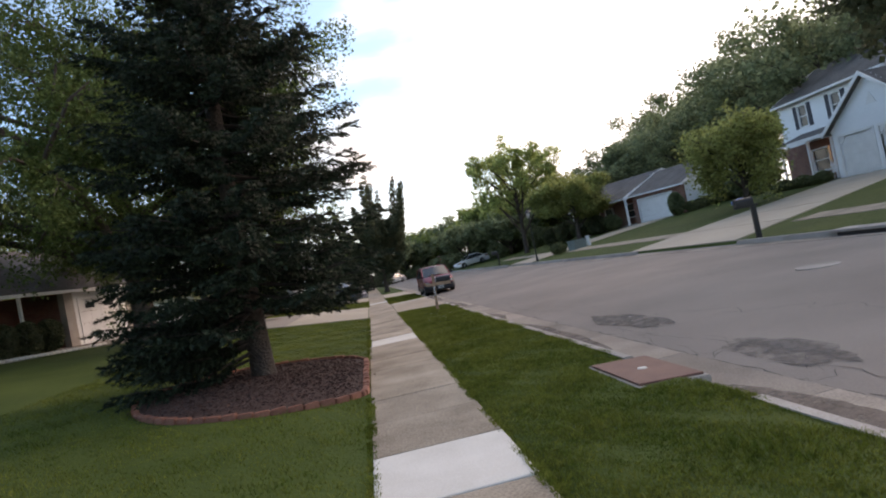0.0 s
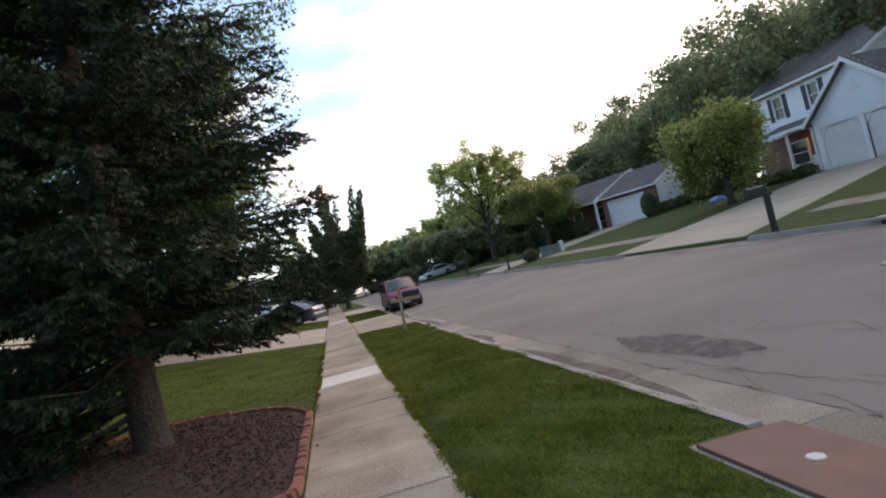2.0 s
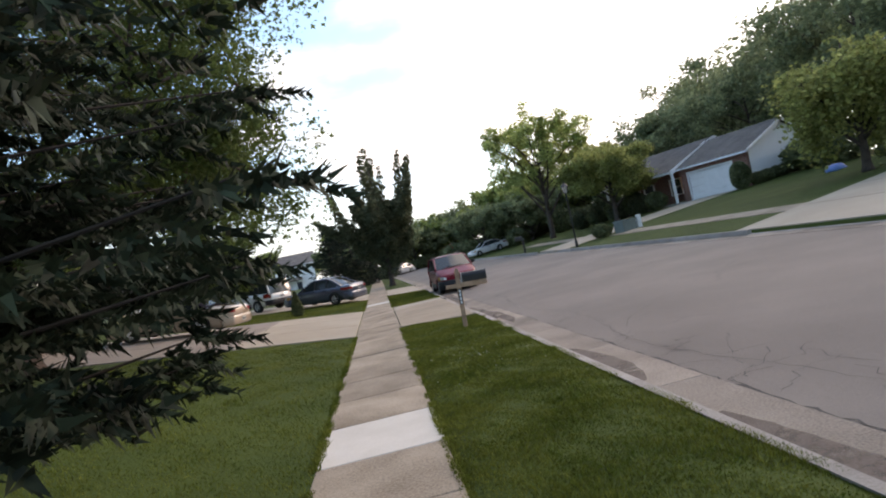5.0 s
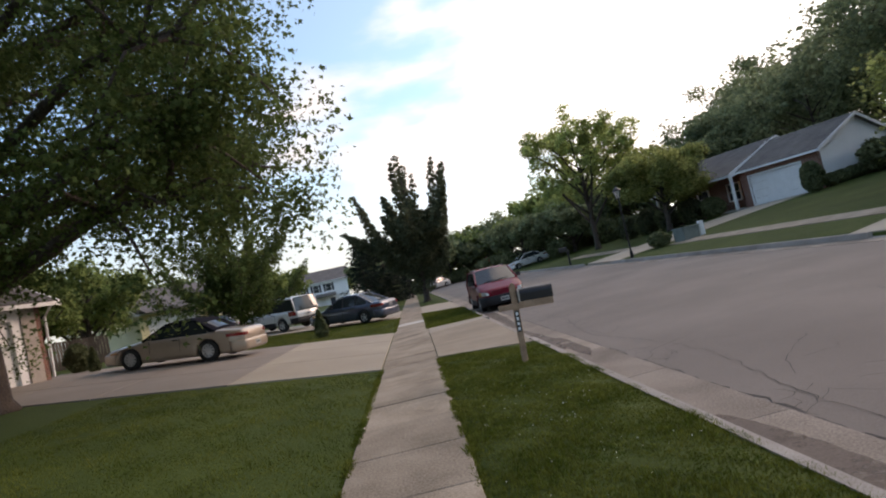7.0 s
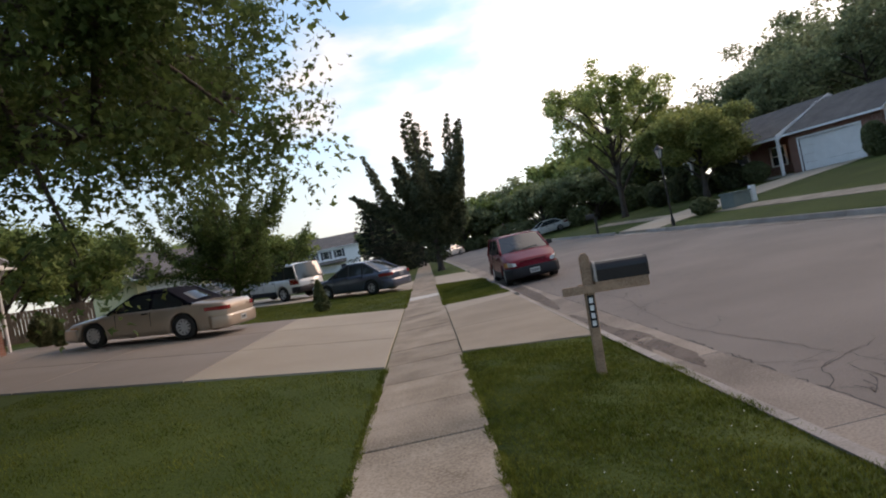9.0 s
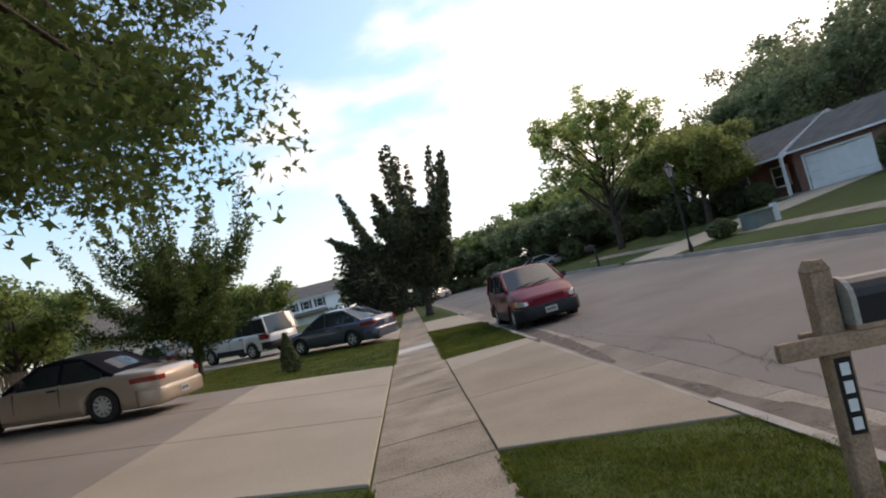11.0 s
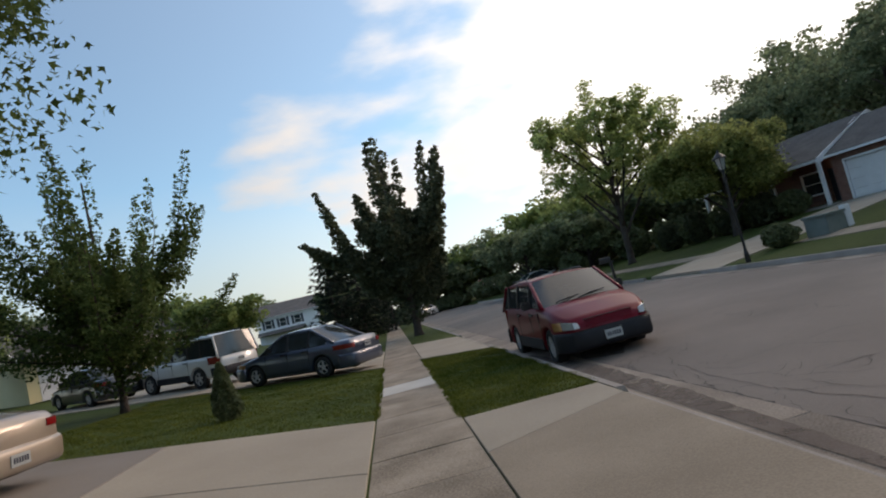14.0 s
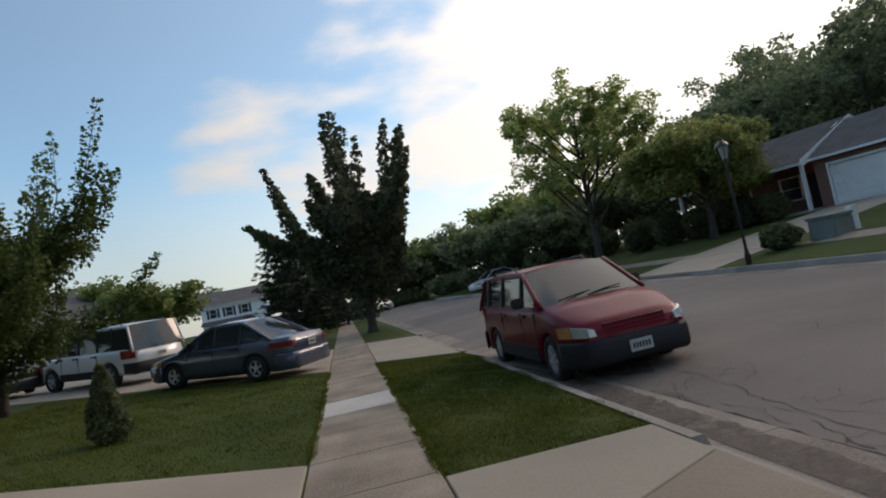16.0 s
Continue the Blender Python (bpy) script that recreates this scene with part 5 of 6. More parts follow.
far_house(-20.8, 126.0, 0.0, 0.98, 0.1, SIDING, "white two-storey house with dark shutters", 9.8)
far_house(-21.7, 65.3, 1.3, 0.62, 0.78, YELLOW, "pale yellow house with a white garage door", 10.5, 1)


# ---- street furniture ----
def street_lamp():
    x, y = 11.86, 45.94
    ob = empty("street_lamp", pose(x, y, lz(x, y)), "black post lamp with a glass lantern beside the driveway", "street lamp")
    part("post", lathe([(0.085, 0), (0.085, 0.3), (0.06, 0.36), (0.045, 0.5), (0.038, 3.1), (0.055, 3.12), (0.055, 3.18), (0.03, 3.2)], 14), BLACKPAINT, ob)
    part("lantern_glass", lathe([(0.10, 3.2), (0.19, 3.58), (0.02, 3.6)], 6), LAMPGLASS, ob, "frosted lantern panes")
    bm = bmesh.new()
    for k in range(6):
        a = k * math.tau / 6
        tube(bm, [(0.105 * math.cos(a), 0.105 * math.sin(a), 3.19), (0.198 * math.cos(a), 0.198 * math.sin(a), 3.59)], [0.012, 0.012], 5)
    part("lantern_frame", bm, BLACKPAINT, ob)
    part("cap", lathe([(0.23, 3.58), (0.22, 3.61), (0.09, 3.74), (0.04, 3.78), (0.03, 3.86), (0.001, 3.88)], 12), BLACKPAINT, ob)
    return ob


street_lamp()


def mailbox_body(ob, m, body, door):
    """A round-topped mailbox, its door towards +x."""
    def arch(w, h, n=9):
        return [(-w / 2, 0), (w / 2, 0)] + [(w / 2 * math.cos(a), h - w / 2 + w / 2 * math.sin(a)) for a in np.linspace(0, math.pi, n)]
    sh = new("box")
    sh.parent = ob
    sh.matrix_basis = m
    part("shell", loft([[(x, a, b) for a, b in arch(0.2, 0.24)] for x in (0.0, 0.52)]), body, sh, smooth=False)
    part("door", loft([[(x, a, b) for a, b in arch(0.215, 0.25)] for x in (0.52, 0.54)]), body, sh)
    part("rim", loft([[(x, a, b) for a, b in arch(0.222, 0.252)] for x in (-0.022, 0.004)]), door, sh, "pale rim")


def mailbox():
    ob = empty("mailbox", pose(1.84, 24.2, -0.02, 0, 2.5, -8) @ Matrix.Diagonal((0.95, 0.95, 0.82, 1.0)), "black mailbox on a weathered wooden post", "mailbox")
    bm = boxes((-0.05, 0.05, -0.05, 0.05, -0.1, 1.46))
    bmesh.ops.bevel(bm, geom=list(bm.edges), offset=0.006, segments=1, affect="EDGES")
    part("post", bm, WOOD, ob)
    part("post_cap", loft([[(-0.05, -0.05, 1.461), (0.05, -0.05, 1.461), (0.05, 0.05, 1.461), (-0.05, 0.05, 1.461)], [(-0.02, -0.05, 1.52), (0.02, -0.05, 1.52), (0.02, 0.05, 1.52), (-0.02, 0.05, 1.52)]]), WOOD, ob)
    part("arm", boxes((-0.28, 0.62, -0.094, -0.052, 1.03, 1.13), bevel=0.006), WOOD, ob)
    part("arm", boxes((-0.10, 0.62, 0.052, 0.094, 1.03, 1.13), bevel=0.006), WOOD, ob)
    part("shelf", boxes((0.07, 0.62, -0.1, 0.1, 1.131, 1.155)), WOOD, ob)
    mailbox_body(ob, pose(0.09, 0, 1.157), BLACKPAINT, CURBSTONE)
    part("number_strip", boxes((-0.035, 0.035, -0.058, -0.0505, 0.60, 1.0)), BLACKPAINT, ob, "black strip with pale marks")
    for k in range(4):
        z = 0.94 - k * 0.095
        part("number_mark", boxes((-0.02, 0.02, -0.062, -0.0585, z - 0.032, z + 0.032)), TRIM, ob)
    return ob


mailbox()


def far_mailbox(x, y, label):
    ob = empty("mailbox", pose(x, y, lz(x, y) - 0.02, 0, 0, 170), label, "mailbox")
    part("post", boxes((-0.07, 0.07, -0.07, 0.07, 0, 1.05), bevel=0.01), BLACKPAINT, ob)
    part("arm", boxes((-0.15, 0.6, -0.06, 0.06, 1.05, 1.12), bevel=0.01), BLACKPAINT, ob)
    mailbox_body(ob, pose(0.02, 0, 1.12), BLACKPAINT, BLACKPAINT)


far_mailbox(12.15, 21.2, "black mailbox on a thick black post")
far_mailbox(11.5, 57.0, "dark mailbox at the far curb")


def stop_sign():
    ob = empty("stop_sign", pose(11.4, 99.6, 0.26), "red stop sign at the street's end", "stop sign")
    part("post", boxes((-0.03, 0.03, 0, 0.05, -0.3, 2.4)), GREENBOX, ob)
    r8 = [(0.4 * math.cos(math.pi / 8 + k * math.pi / 4), 0.4 * math.sin(math.pi / 8 + k * math.pi / 4)) for k in range(8)]
    part("rim", loft([[(a * 1.06, y, 2.1 + b * 1.06) for a, b in r8] for y in (-0.012, -0.004)]), TRIM, ob)
    part("face", loft([[(a, y, 2.1 + b) for a, b in r8] for y in (-0.02, -0.0125)]), SIGNRED, ob)
    cu = bpy.data.curves.new("word", "FONT")
    cu.body, cu.size, cu.align_x, cu.align_y, cu.extrude = "STOP", 0.3, "CENTER", "CENTER", 0.002
    w = new("word", cu)
    w.parent = ob
    w.matrix_basis = pose(0, -0.024, 2.1, 90, 0, 0)
    w.data.materials.append(TRIM)


stop_sign()

box_ = empty("utility_box", pose(15.3, 46.3, lz(15.3, 46.3) - 0.05, 0, 0, 20), "grey-green utility cabinet on the lawn", "utility box")
part("cabinet", boxes((-0.75, 0.35, -0.4, 0.4, 0, 0.62), bevel=0.03), GREENBOX, box_)
part("lid", boxes((-0.79, 0.39, -0.44, 0.44, 0.622, 0.72), bevel=0.025), GREENBOX, box_)
pedestal = empty("utility_pedestal", pose(16.0, 46.3, lz(16.0, 46.3) - 0.05), "pale utility pedestal beside the cabinet", "utility box")
part("cover", boxes((-0.13, 0.13, -0.13, 0.13, 0, 0.8), bevel=0.03), TRIM, pedestal)


# storm drain cover by the near curb
def drain_cover():
    m = pose(2.34, 9.32, -0.012, 0, 2.4, 0)
    ob = empty("drain_cover", m, "rust-red steel drain cover set in concrete", "drain cover")
    part("frame", boxes((-0.375, 0.375, -0.69, 0.69, -0.15, -0.012), bevel=0.01), CURBSTONE, ob)
    part("plate", boxes((-0.335, 0.335, -0.63, 0.63, -0.011, 0.012), bevel=0.006), RUST, ob, "rusty steel plate")
    part("lift_hole", lathe([(0.055, 0.0125), (0.05, 0.02), (0.001, 0.021)], 14), NEWSTONE, ob)


drain_cover()
cover = empty("manhole_cover", pose(7.88, 13.5, lz(7.88, 13.5) + 0.052), "pale round manhole cover in the street", "manhole cover")
part("ring", lathe([(0.38, -0.02), (0.38, 0.008), (0.30, 0.012), (0.285, 0.004), (0.001, 0.008)], 28), CURBSTONE, cover)
inlet = empty("storm_inlet", pose(float(far_curb(16.9)) + 0.02, 16.9, 0.12), "dark storm drain opening under a concrete lip", "storm drain")
# no real hole: a solid black box paints the darkness inside the inlet
part("opening", boxes((-0.12, 0.02, -0.8, 0.8, -0.02, 0.13)), BLACKPAINT, inlet)
part("lip", boxes((-0.16, 0.5, -1.1, 1.1, 0.131, 0.2), bevel=0.02), CURBSTONE, inlet)


# ---- planting ----
def bush(name, x, y, w, h, label, mat, n, size, seed, cone=False, group=""):
    rng = np.random.default_rng(seed)
    ob = empty(name, pose(x, y, lz(x, y) - 0.02), label, "shrub", group)
    bm = bmesh.new()
    for k in range(5):
        a = k * 1.3
        tube(bm, [(0.03 * math.cos(a), 0.03 * math.sin(a), -0.03), (0.2 * w * math.cos(a), 0.2 * w * math.sin(a), h * 0.5)], [0.025, 0.01], 5)
    part("stems", bm, BARK, ob)
    u = rng.uniform(0, 1, n)
    z = u * h
    r = w / 2 * (np.sqrt(np.clip(1.0 - (2 * u - 1) ** 2, 0.02, 1)) if not cone else np.minimum(1.0, 0.45 + u * 3.2) * (1.02 - u) ** 0.75)
    a = rng.uniform(0, math.tau, n)
    q = r * rng.uniform(0.35, 1.0, n) ** 0.4 * (1 + 0.09 * np.sin(3 * a + 7 * u) + 0.06 * np.sin(7 * a - 11 * u))
    leaf_mesh("foliage", np.stack([q * np.cos(a), q * np.sin(a), z + 0.03], -1), size, mat, ob, rng)
    return ob


bush("shrub", -3.5, 39.2, 0.64, 1.1, "dark conical evergreen shrub on the lawn", HEDGE, 9000, 0.055, 1, True)
bush("shrub", -11.6, 37.9, 0.5, 0.9, "small dark evergreen by the brick house", HEDGE, 3000, 0.07, 2, True)
bush("shrub", -12.7, 38.9, 0.85, 1.1, "dark rounded shrub by the brick house", HEDGE, 3500, 0.08, 3)
bush("shrub", 25.9, 50.9, 1.3, 1.9, "tall rounded shrub beside the white gable", HEDGE, 6000, 0.12, 4)
for i in range(5):
    bush("shrub", 27.6 + i * 0.95, 51.6 + i * 0.3, 1.1, 0.8, "low clipped shrub along the white gable", HEDGE, 2200, 0.11, 10 + i, group="gable hedge")
bush("shrub", 13.9, 47.0, 1.2, 0.8, "low shrub beside the driveway", HEDGE, 2500, 0.1, 20)
for i in range(9):
    bush("shrub", 23.6 - i * 0.45 - 0.5 * (i % 2), 59.2 + i * 1.1, 1.8, 1.5 + 0.3 * (i % 3), "dark overgrown shrub before the ranch house porch", PURPLE if i % 2 else HEDGE, 3000, 0.13, 30 + i, group="porch shrubs")
for i in range(6):
    bush("shrub", 27.8, 41.0 - 0.85 * i, 1.0, 0.55 + 0.15 * (i % 2), "green shrub before the porch", HEDGE, 1800, 0.1, 50 + i, group="front shrubs")
for i in range(4):
    bush("shrub", -13.6 - 0.3 * i, 30.3 - 1.1 * i, 1.1, 1.3, "dark shrub before the porch", PURPLE, 2600, 0.1, 60 + i, group="left porch shrubs")
for i, (x, y, w) in enumerate([(13.6, 90.2, 4.0), (16.8, 87.0, 4.0), (20.0, 84.6, 4.0), (23.2, 81.4, 4.0), (12.0, 99.0, 4.8), (17.6, 95.0, 4.8), (23.2, 90.2, 4.8), (2.4, 103.0, 4.8), (-2.4, 99.8, 4.8), (16.0, 77.4, 2.4), (-24.0, 50.2, 3.2), (-26.4, 49.4, 4.0), (-28.8, 43.8, 4.0), (-29.6, 52.6, 4.8), (20.8, 75.8, 3.2), (24.0, 74.2, 3.2), (26.4, 75.8, 4.0), (28.8, 71.0, 4.0), (8.0, 106.2, 5.6), (14.4, 104.6, 5.6), (20.8, 99.8, 5.6), (26.4, 95.0, 5.6), (-1.6, 107.8, 5.6), (30.4, 47.0, 4.0), (31.2, 50.6, 4.0), (32.0, 54.2, 4.0), (33.6, 57.4, 4.0)]):
    bush("shrub", x, y, w, 1.9 + 0.3 * (i % 3), "dark overgrown shrub at the edge of the yards", HEDGE, 2000, 0.23, 100 + i, group="far shrubs")



# weathered board fence behind the brick house's yard
FENCEWOOD = material("fence_board", (0.085, 0.058, 0.043), (0.16, 0.112, 0.082), 0.9, scale=3, fine=40, bump=0.3, rand=0.25)


def board_fence(a, b):
    a, b = Vector(a), Vector(b)
    d = (b - a).normalized()
    ob = empty("fence", pose(a.x, a.y, 0, 0, 0, math.degrees(math.atan2(d.y, d.x))), "weathered brown wooden board fence at the back of the yard", "fence")
    slat = bpy.data.meshes.new("slat")
    bm = prism([(-0.07, -0.01), (0.07, -0.01), (0.07, 0.01), (-0.07, 0.01)], 0.0, 1.5)
    bm.to_mesh(slat)
    bm.free()
    slat.materials.append(FENCEWOOD)
    n = int((b - a).length / 0.155)
    for k in range(n):
        q = a + d * (0.08 + k * 0.155)
        o = new("slat", slat)
        o.parent = ob
        o.matrix_basis = pose(0.08 + k * 0.155, 0, lz(q.x, q.y) + 0.03)
    for k in range(0, n, 15):
        q = a + d * (0.08 + k * 0.155)
        part("post", boxes((k * 0.155 + 0.03, k * 0.155 + 0.13, 0.045, 0.145, lz(q.x, q.y) - 0.1, lz(q.x, q.y) + 1.55)), FENCEWOOD, ob)
    for up in (0.4, 1.2):
        bm = bmesh.new()
        ln = (b - a).length
        tube(bm, [(ln * t, 0.028, lz(*(a + d * ln * t)) + up) for t in np.linspace(0, 1, 9)], [0.03] * 9, 4)
        part("rail", bm, FENCEWOOD, ob)


board_fence((-27.0, 43.0), (-16.6, 49.5))

# mulch bed with a brick edging round the spruce
BED = [(-0.64, 11.5), (-0.64, 13.1), (-0.64, 14.7), (-1.0, 15.4), (-1.6, 15.75), (-2.4, 15.8), (-3.2, 15.4), (-3.8, 14.6), (-4.1, 13.4), (-3.85, 12.2), (-3.2, 11.3), (-2.3, 10.95), (-1.3, 11.0)]


def bed_line(step):
    """Points at even steps along the bed's rim, with the corners rounded, and the direction there."""
    pts = [Vector(p) for p in BED]
    out = []
    for i in range(len(pts)):
        p0, p1, p2, p3 = (pts[(i + k) % len(pts)] for k in (-1, 0, 1, 2))
        for t in np.linspace(0, 1, 12, endpoint=False):
            q = 0.5 * ((2 * p1) + (p2 - p0) * t + (2 * p0 - 5 * p1 + 4 * p2 - p3) * t * t + (3 * p1 - p0 - 3 * p2 + p3) * t ** 3)
            out.append(Vector((min(q.x, -0.63), q.y)))
    out.append(out[0])
    run, res, need = 0.0, [], 0.0
    for a, b in zip(out, out[1:]):
        d = (b - a).length
        while d > 1e-6 and run + d >= need:
            res.append((a.lerp(b, (need - run) / d), (b - a).normalized()))
            need += step
        run += d
    return res


bed = tagged(new("planting_bed"), "dark brown mulch bed edged with red bricks", "planting bed", kind="structure")
rim = bed_line(0.30)
mid = Vector((-2.35, 13.4))
verts = [(mid.x, mid.y, lz(*mid) + 0.10)]
for fct, up in ((0.5, 0.09), (0.8, 0.06), (1.0, 0.015)):
    verts += [(*(mid.lerp(p, fct)), lz(*mid.lerp(p, fct)) + up) for p, d in rim]
nr = len(rim)
tri = [[0, 1 + k, 1 + (k + 1) % nr] for k in range(nr)]
for b0 in (1, 1 + nr):
    for k in range(nr):
        j = (k + 1) % nr
        tri += [[b0 + k, b0 + nr + k, b0 + nr + j], [b0 + k, b0 + nr + j, b0 + j]]
fast_mesh("mulch", np.array(verts), np.array(tri), MULCH, bed, True)
rngm = np.random.default_rng(5)
c = []
for k in range(9000):
    p, d = rim[rngm.integers(0, nr)]
    q = mid.lerp(p, math.sqrt(rngm.uniform(0, 0.86))) + Vector(rngm.normal(0, 0.09, 2))
    fct = (q - mid).length / max((p - mid).length, 0.1)
    c.append((q.x, q.y, lz(q.x, q.y) + float(np.interp(fct, [0, 0.5, 0.8, 1], [0.10, 0.09, 0.06, 0.015])) + 0.008))
tagged(leaf_mesh("bark_chips", np.array(c), 0.017, CHIP, None, rngm, flat=0.15, long=2.6), "loose dark bark chips on the planting bed", "bark chips", kind="stuff")
bm = boxes((-0.095, 0.095, -0.045, 0.045, -0.08, 0.05), bevel=0.012)
brick_me = bpy.data.meshes.new("brick")
bm.to_mesh(brick_me)
bm.free()
brick_me.materials.append(BRICKRED)
for p, d in bed_line(0.2):
    ob = new("brick", brick_me)
    ob.parent = bed
    ob.matrix_basis = pose(p.x, p.y, lz(p.x, p.y) + random.uniform(0, 0.02), random.uniform(-5, 5), random.uniform(-4, 4), math.degrees(math.atan2(d.y, d.x)) + random.uniform(-4, 4))


# ---- wear of the street ----
def strip(points, width, seed, up):
    """A ragged dark line lying on the street through the points."""
    rng = np.random.default_rng(seed)
    v, fcs = [], []
    pts = []
    for a, b in zip(points, points[1:]):
        n = max(2, int(math.dist(a, b) / 0.12))
        for t in np.linspace(0, 1, n, endpoint=False):
            pts.append((a[0] + (b[0] - a[0]) * t + rng.normal(0, 0.022), a[1] + (b[1] - a[1]) * t + rng.normal(0, 0.022)))
    for i, (x, y) in enumerate(pts):
        j, k = min(i + 1, len(pts) - 1), max(i - 1, 0)
        d = Vector((pts[j][0] - pts[k][0], pts[j][1] - pts[k][1])).normalized()
        w = width * rng.uniform(0.25, 1.0)
        for s in (-1, 1):
            xx, yy = x - d.y * s * w / 2, y + d.x * s * w / 2
            v.append((xx, yy, street_z(xx, yy) + up))
    for i in range(len(pts) - 1):
        fcs.append([2 * i, 2 * i + 1, 2 * i + 3, 2 * i + 2])
    return v, fcs


def street_z(x, y):
    n, f = float(near_curb(y)) + 0.60, float(far_curb(y)) - 0.43
    u = min(max((x - n) / (f - n), 0), 1)
    # the street is laid in rows, flat between them
    return lz(x, y) + 0.05 * math.sin(u * math.pi)


def marks(name, rows, mat, label, up=0.006):
    v, fcs = [], []
    for i, (points, width) in enumerate(rows):
        a, b = strip(points, width, i + 7, up)
        fcs += [[q + len(v) for q in f_] for f_ in b]
        v += a
    return tagged(fast_mesh(name, np.array(v), np.array(fcs), mat), label, "crack", kind="stuff")


rngc = np.random.default_rng(21)
rows = [([(float(near_curb(y)) + 0.63, y) for y in np.arange(-6, 55, 1.0)], 0.035)]
rows += [([(float(near_curb(y)) + 1.1 + 0.2 * math.sin(y * 0.9), y) for y in np.arange(8, 40, 0.8)], 0.014)]
for k in range(46):
    y = rngc.uniform(6, 40)
    x = float(near_curb(y)) + 0.7 + abs(rngc.normal(0, 0.55))
    pts = [(x, y)]
    for j in range(rngc.integers(3, 7)):
        x, y = max(x + rngc.normal(0.05, 0.28), float(near_curb(y)) + 0.66), y + rngc.normal(0, 0.3)
        pts.append((x, y))
    rows.append((pts, 0.012))
for x, y in ((5.4, 9.5), (7.0, 15.6), (6.0, 22), (5.2, 29), (7.6, 27), (6.4, 35)):
    pts = [(x, y)]
    for j in range(8):
        x, y = x + rngc.normal(0, 0.3), y + rngc.uniform(0.1, 0.6)
        pts.append((x, y))
    rows.append((pts, 0.015))
for k in range(80):
    y = rngc.uniform(28, 39) if k % 2 else rngc.uniform(6, 21)
    x = float(near_curb(y)) + 0.72 + abs(rngc.normal(0, 0.6))
    pts = [(x, y)]
    turn = rngc.uniform(0, math.tau)
    for j in range(rngc.integers(3, 6)):
        turn += rngc.normal(0, 0.7)
        x, y = max(x + 0.22 * math.cos(turn), float(near_curb(y)) + 0.66), y + 0.22 * math.sin(turn)
        pts.append((x, y))
    rows.append((pts, 0.010))
marks("street_crack", rows, TAR, "dark ragged cracks along the edge of the street")


def blot(name, x, y, rx, ry, mat, seed, label, up=0.009):
    """A stain or patch with a ragged outline on the street."""
    rng = np.random.default_rng(seed)
    ph = rng.uniform(0, 6, 4)
    n = 40
    v = [(x, y, street_z(x, y) + up)]
    for r_ in (0.5, 1.0):
        for k in range(n):
            a = k * math.tau / n
            q = r_ * (1 + 0.14 * math.sin(2 * a + ph[0]) + 0.10 * math.sin(5 * a + ph[1]) + 0.06 * math.sin(11 * a + ph[2]))
            xx, yy = x + rx * q * math.cos(a), y + ry * q * math.sin(a)
            v.append((xx, yy, street_z(xx, yy) + up))
    fcs = [[0, 1 + k, 1 + (k + 1) % n] for k in range(n)]
    for k in range(n):
        j = (k + 1) % n
        fcs += [[1 + k, 1 + n + k, 1 + n + j], [1 + k, 1 + n + j, 1 + j]]
    return tagged(fast_mesh(name, np.array(v), np.array(fcs), mat), label, "stain", kind="structure")


blot("stain_1", 3.85, 13.1, 0.34, 1.25, PATCH, 1, "dark oval patch on the asphalt")
blot("stain_2", 3.75, 9.0, 0.3, 1.0, PATCH, 2, "dark patch beside the gutter")
blot("stain_3", 4.7, 7.2, 0.4, 0.9, PATCH, 3, "dark patch on the asphalt")
# darkens the road below the minivan: painted shade together with dirt
blot("under_van_patch", 3.6, 37.9, 0.45, 0.9, PATCH, 4, "dark patch under the minivan for its shade and road dirt")


def gutter_blot(name, y, w, ln, off, seed, label, mat):
    return blot(name, float(near_curb(y)) + off, y, w, ln, mat, seed, label, up=0.015)


def gutter_band(name, y0, y1, off, wide, seed, label):
    """Silt and damp left where water runs along the gutter, ragged on its street side."""
    rng = np.random.default_rng(seed)
    ph = rng.uniform(0, 6, 4)
    v, fcs = [], []
    ys = np.arange(y0, y1, 0.12)
    for i, y in enumerate(ys):
        end = min(1.0, 3.0 * min(i, len(ys) - 1 - i) / len(ys) + 0.04)
        w = wide * end ** 0.5 * (0.85 + 0.07 * math.sin(y * 0.6 + ph[0]) + 0.03 * math.sin(y * 2.9 + ph[1]) + 0.04 * rng.normal())
        e = float(near_curb(y)) + off
        for x in (e, e + w * 0.5, e + w):
            v.append((x, y, street_z(x, y) + 0.018))
    for i in range(len(ys) - 1):
        for j in (0, 1):
            q = 3 * i + j
            fcs.append([q, q + 1, q + 4, q + 3])
    return tagged(fast_mesh(name, np.array(v), np.array(fcs), MUD), label, "stain", kind="structure")


gutter_band("stain_11", 25.0, 29.0, 0.11, 0.2, 15, "dark brown silt lying along the gutter")
gutter_band("stain_5", 30.0, 40.0, 0.13, 0.4, 5, "dark brown silt lying along the gutter")
gutter_band("stain_6", 11.0, 16.2, 0.12, 0.3, 6, "brown damp silt along the gutter")
gutter_band("stain_7", 17.5, 20.0, 0.12, 0.26, 7, "brown damp silt along the gutter")
gutter_band("stain_8", 5.0, 8.4, 0.14, 0.32, 8, "brown damp silt along the gutter")
gutter_blot("stain_9", 25.4, 0.15, 1.2, 0.32, 5, "dark wet dirt lying in the gutter", MUD)

# ---- lawn grass ----
def in_bed(x, y):
    inside = np.zeros(x.shape, bool)
    n = len(BED)
    for i in range(n):
        (x0, y0), (x1, y1) = BED[i], BED[(i + 1) % n]
        hit = ((y0 > y) != (y1 > y)) & (x < (x1 - x0) * (y - y0) / (y1 - y0 + 1e-9) + x0)
        inside ^= hit
    return inside


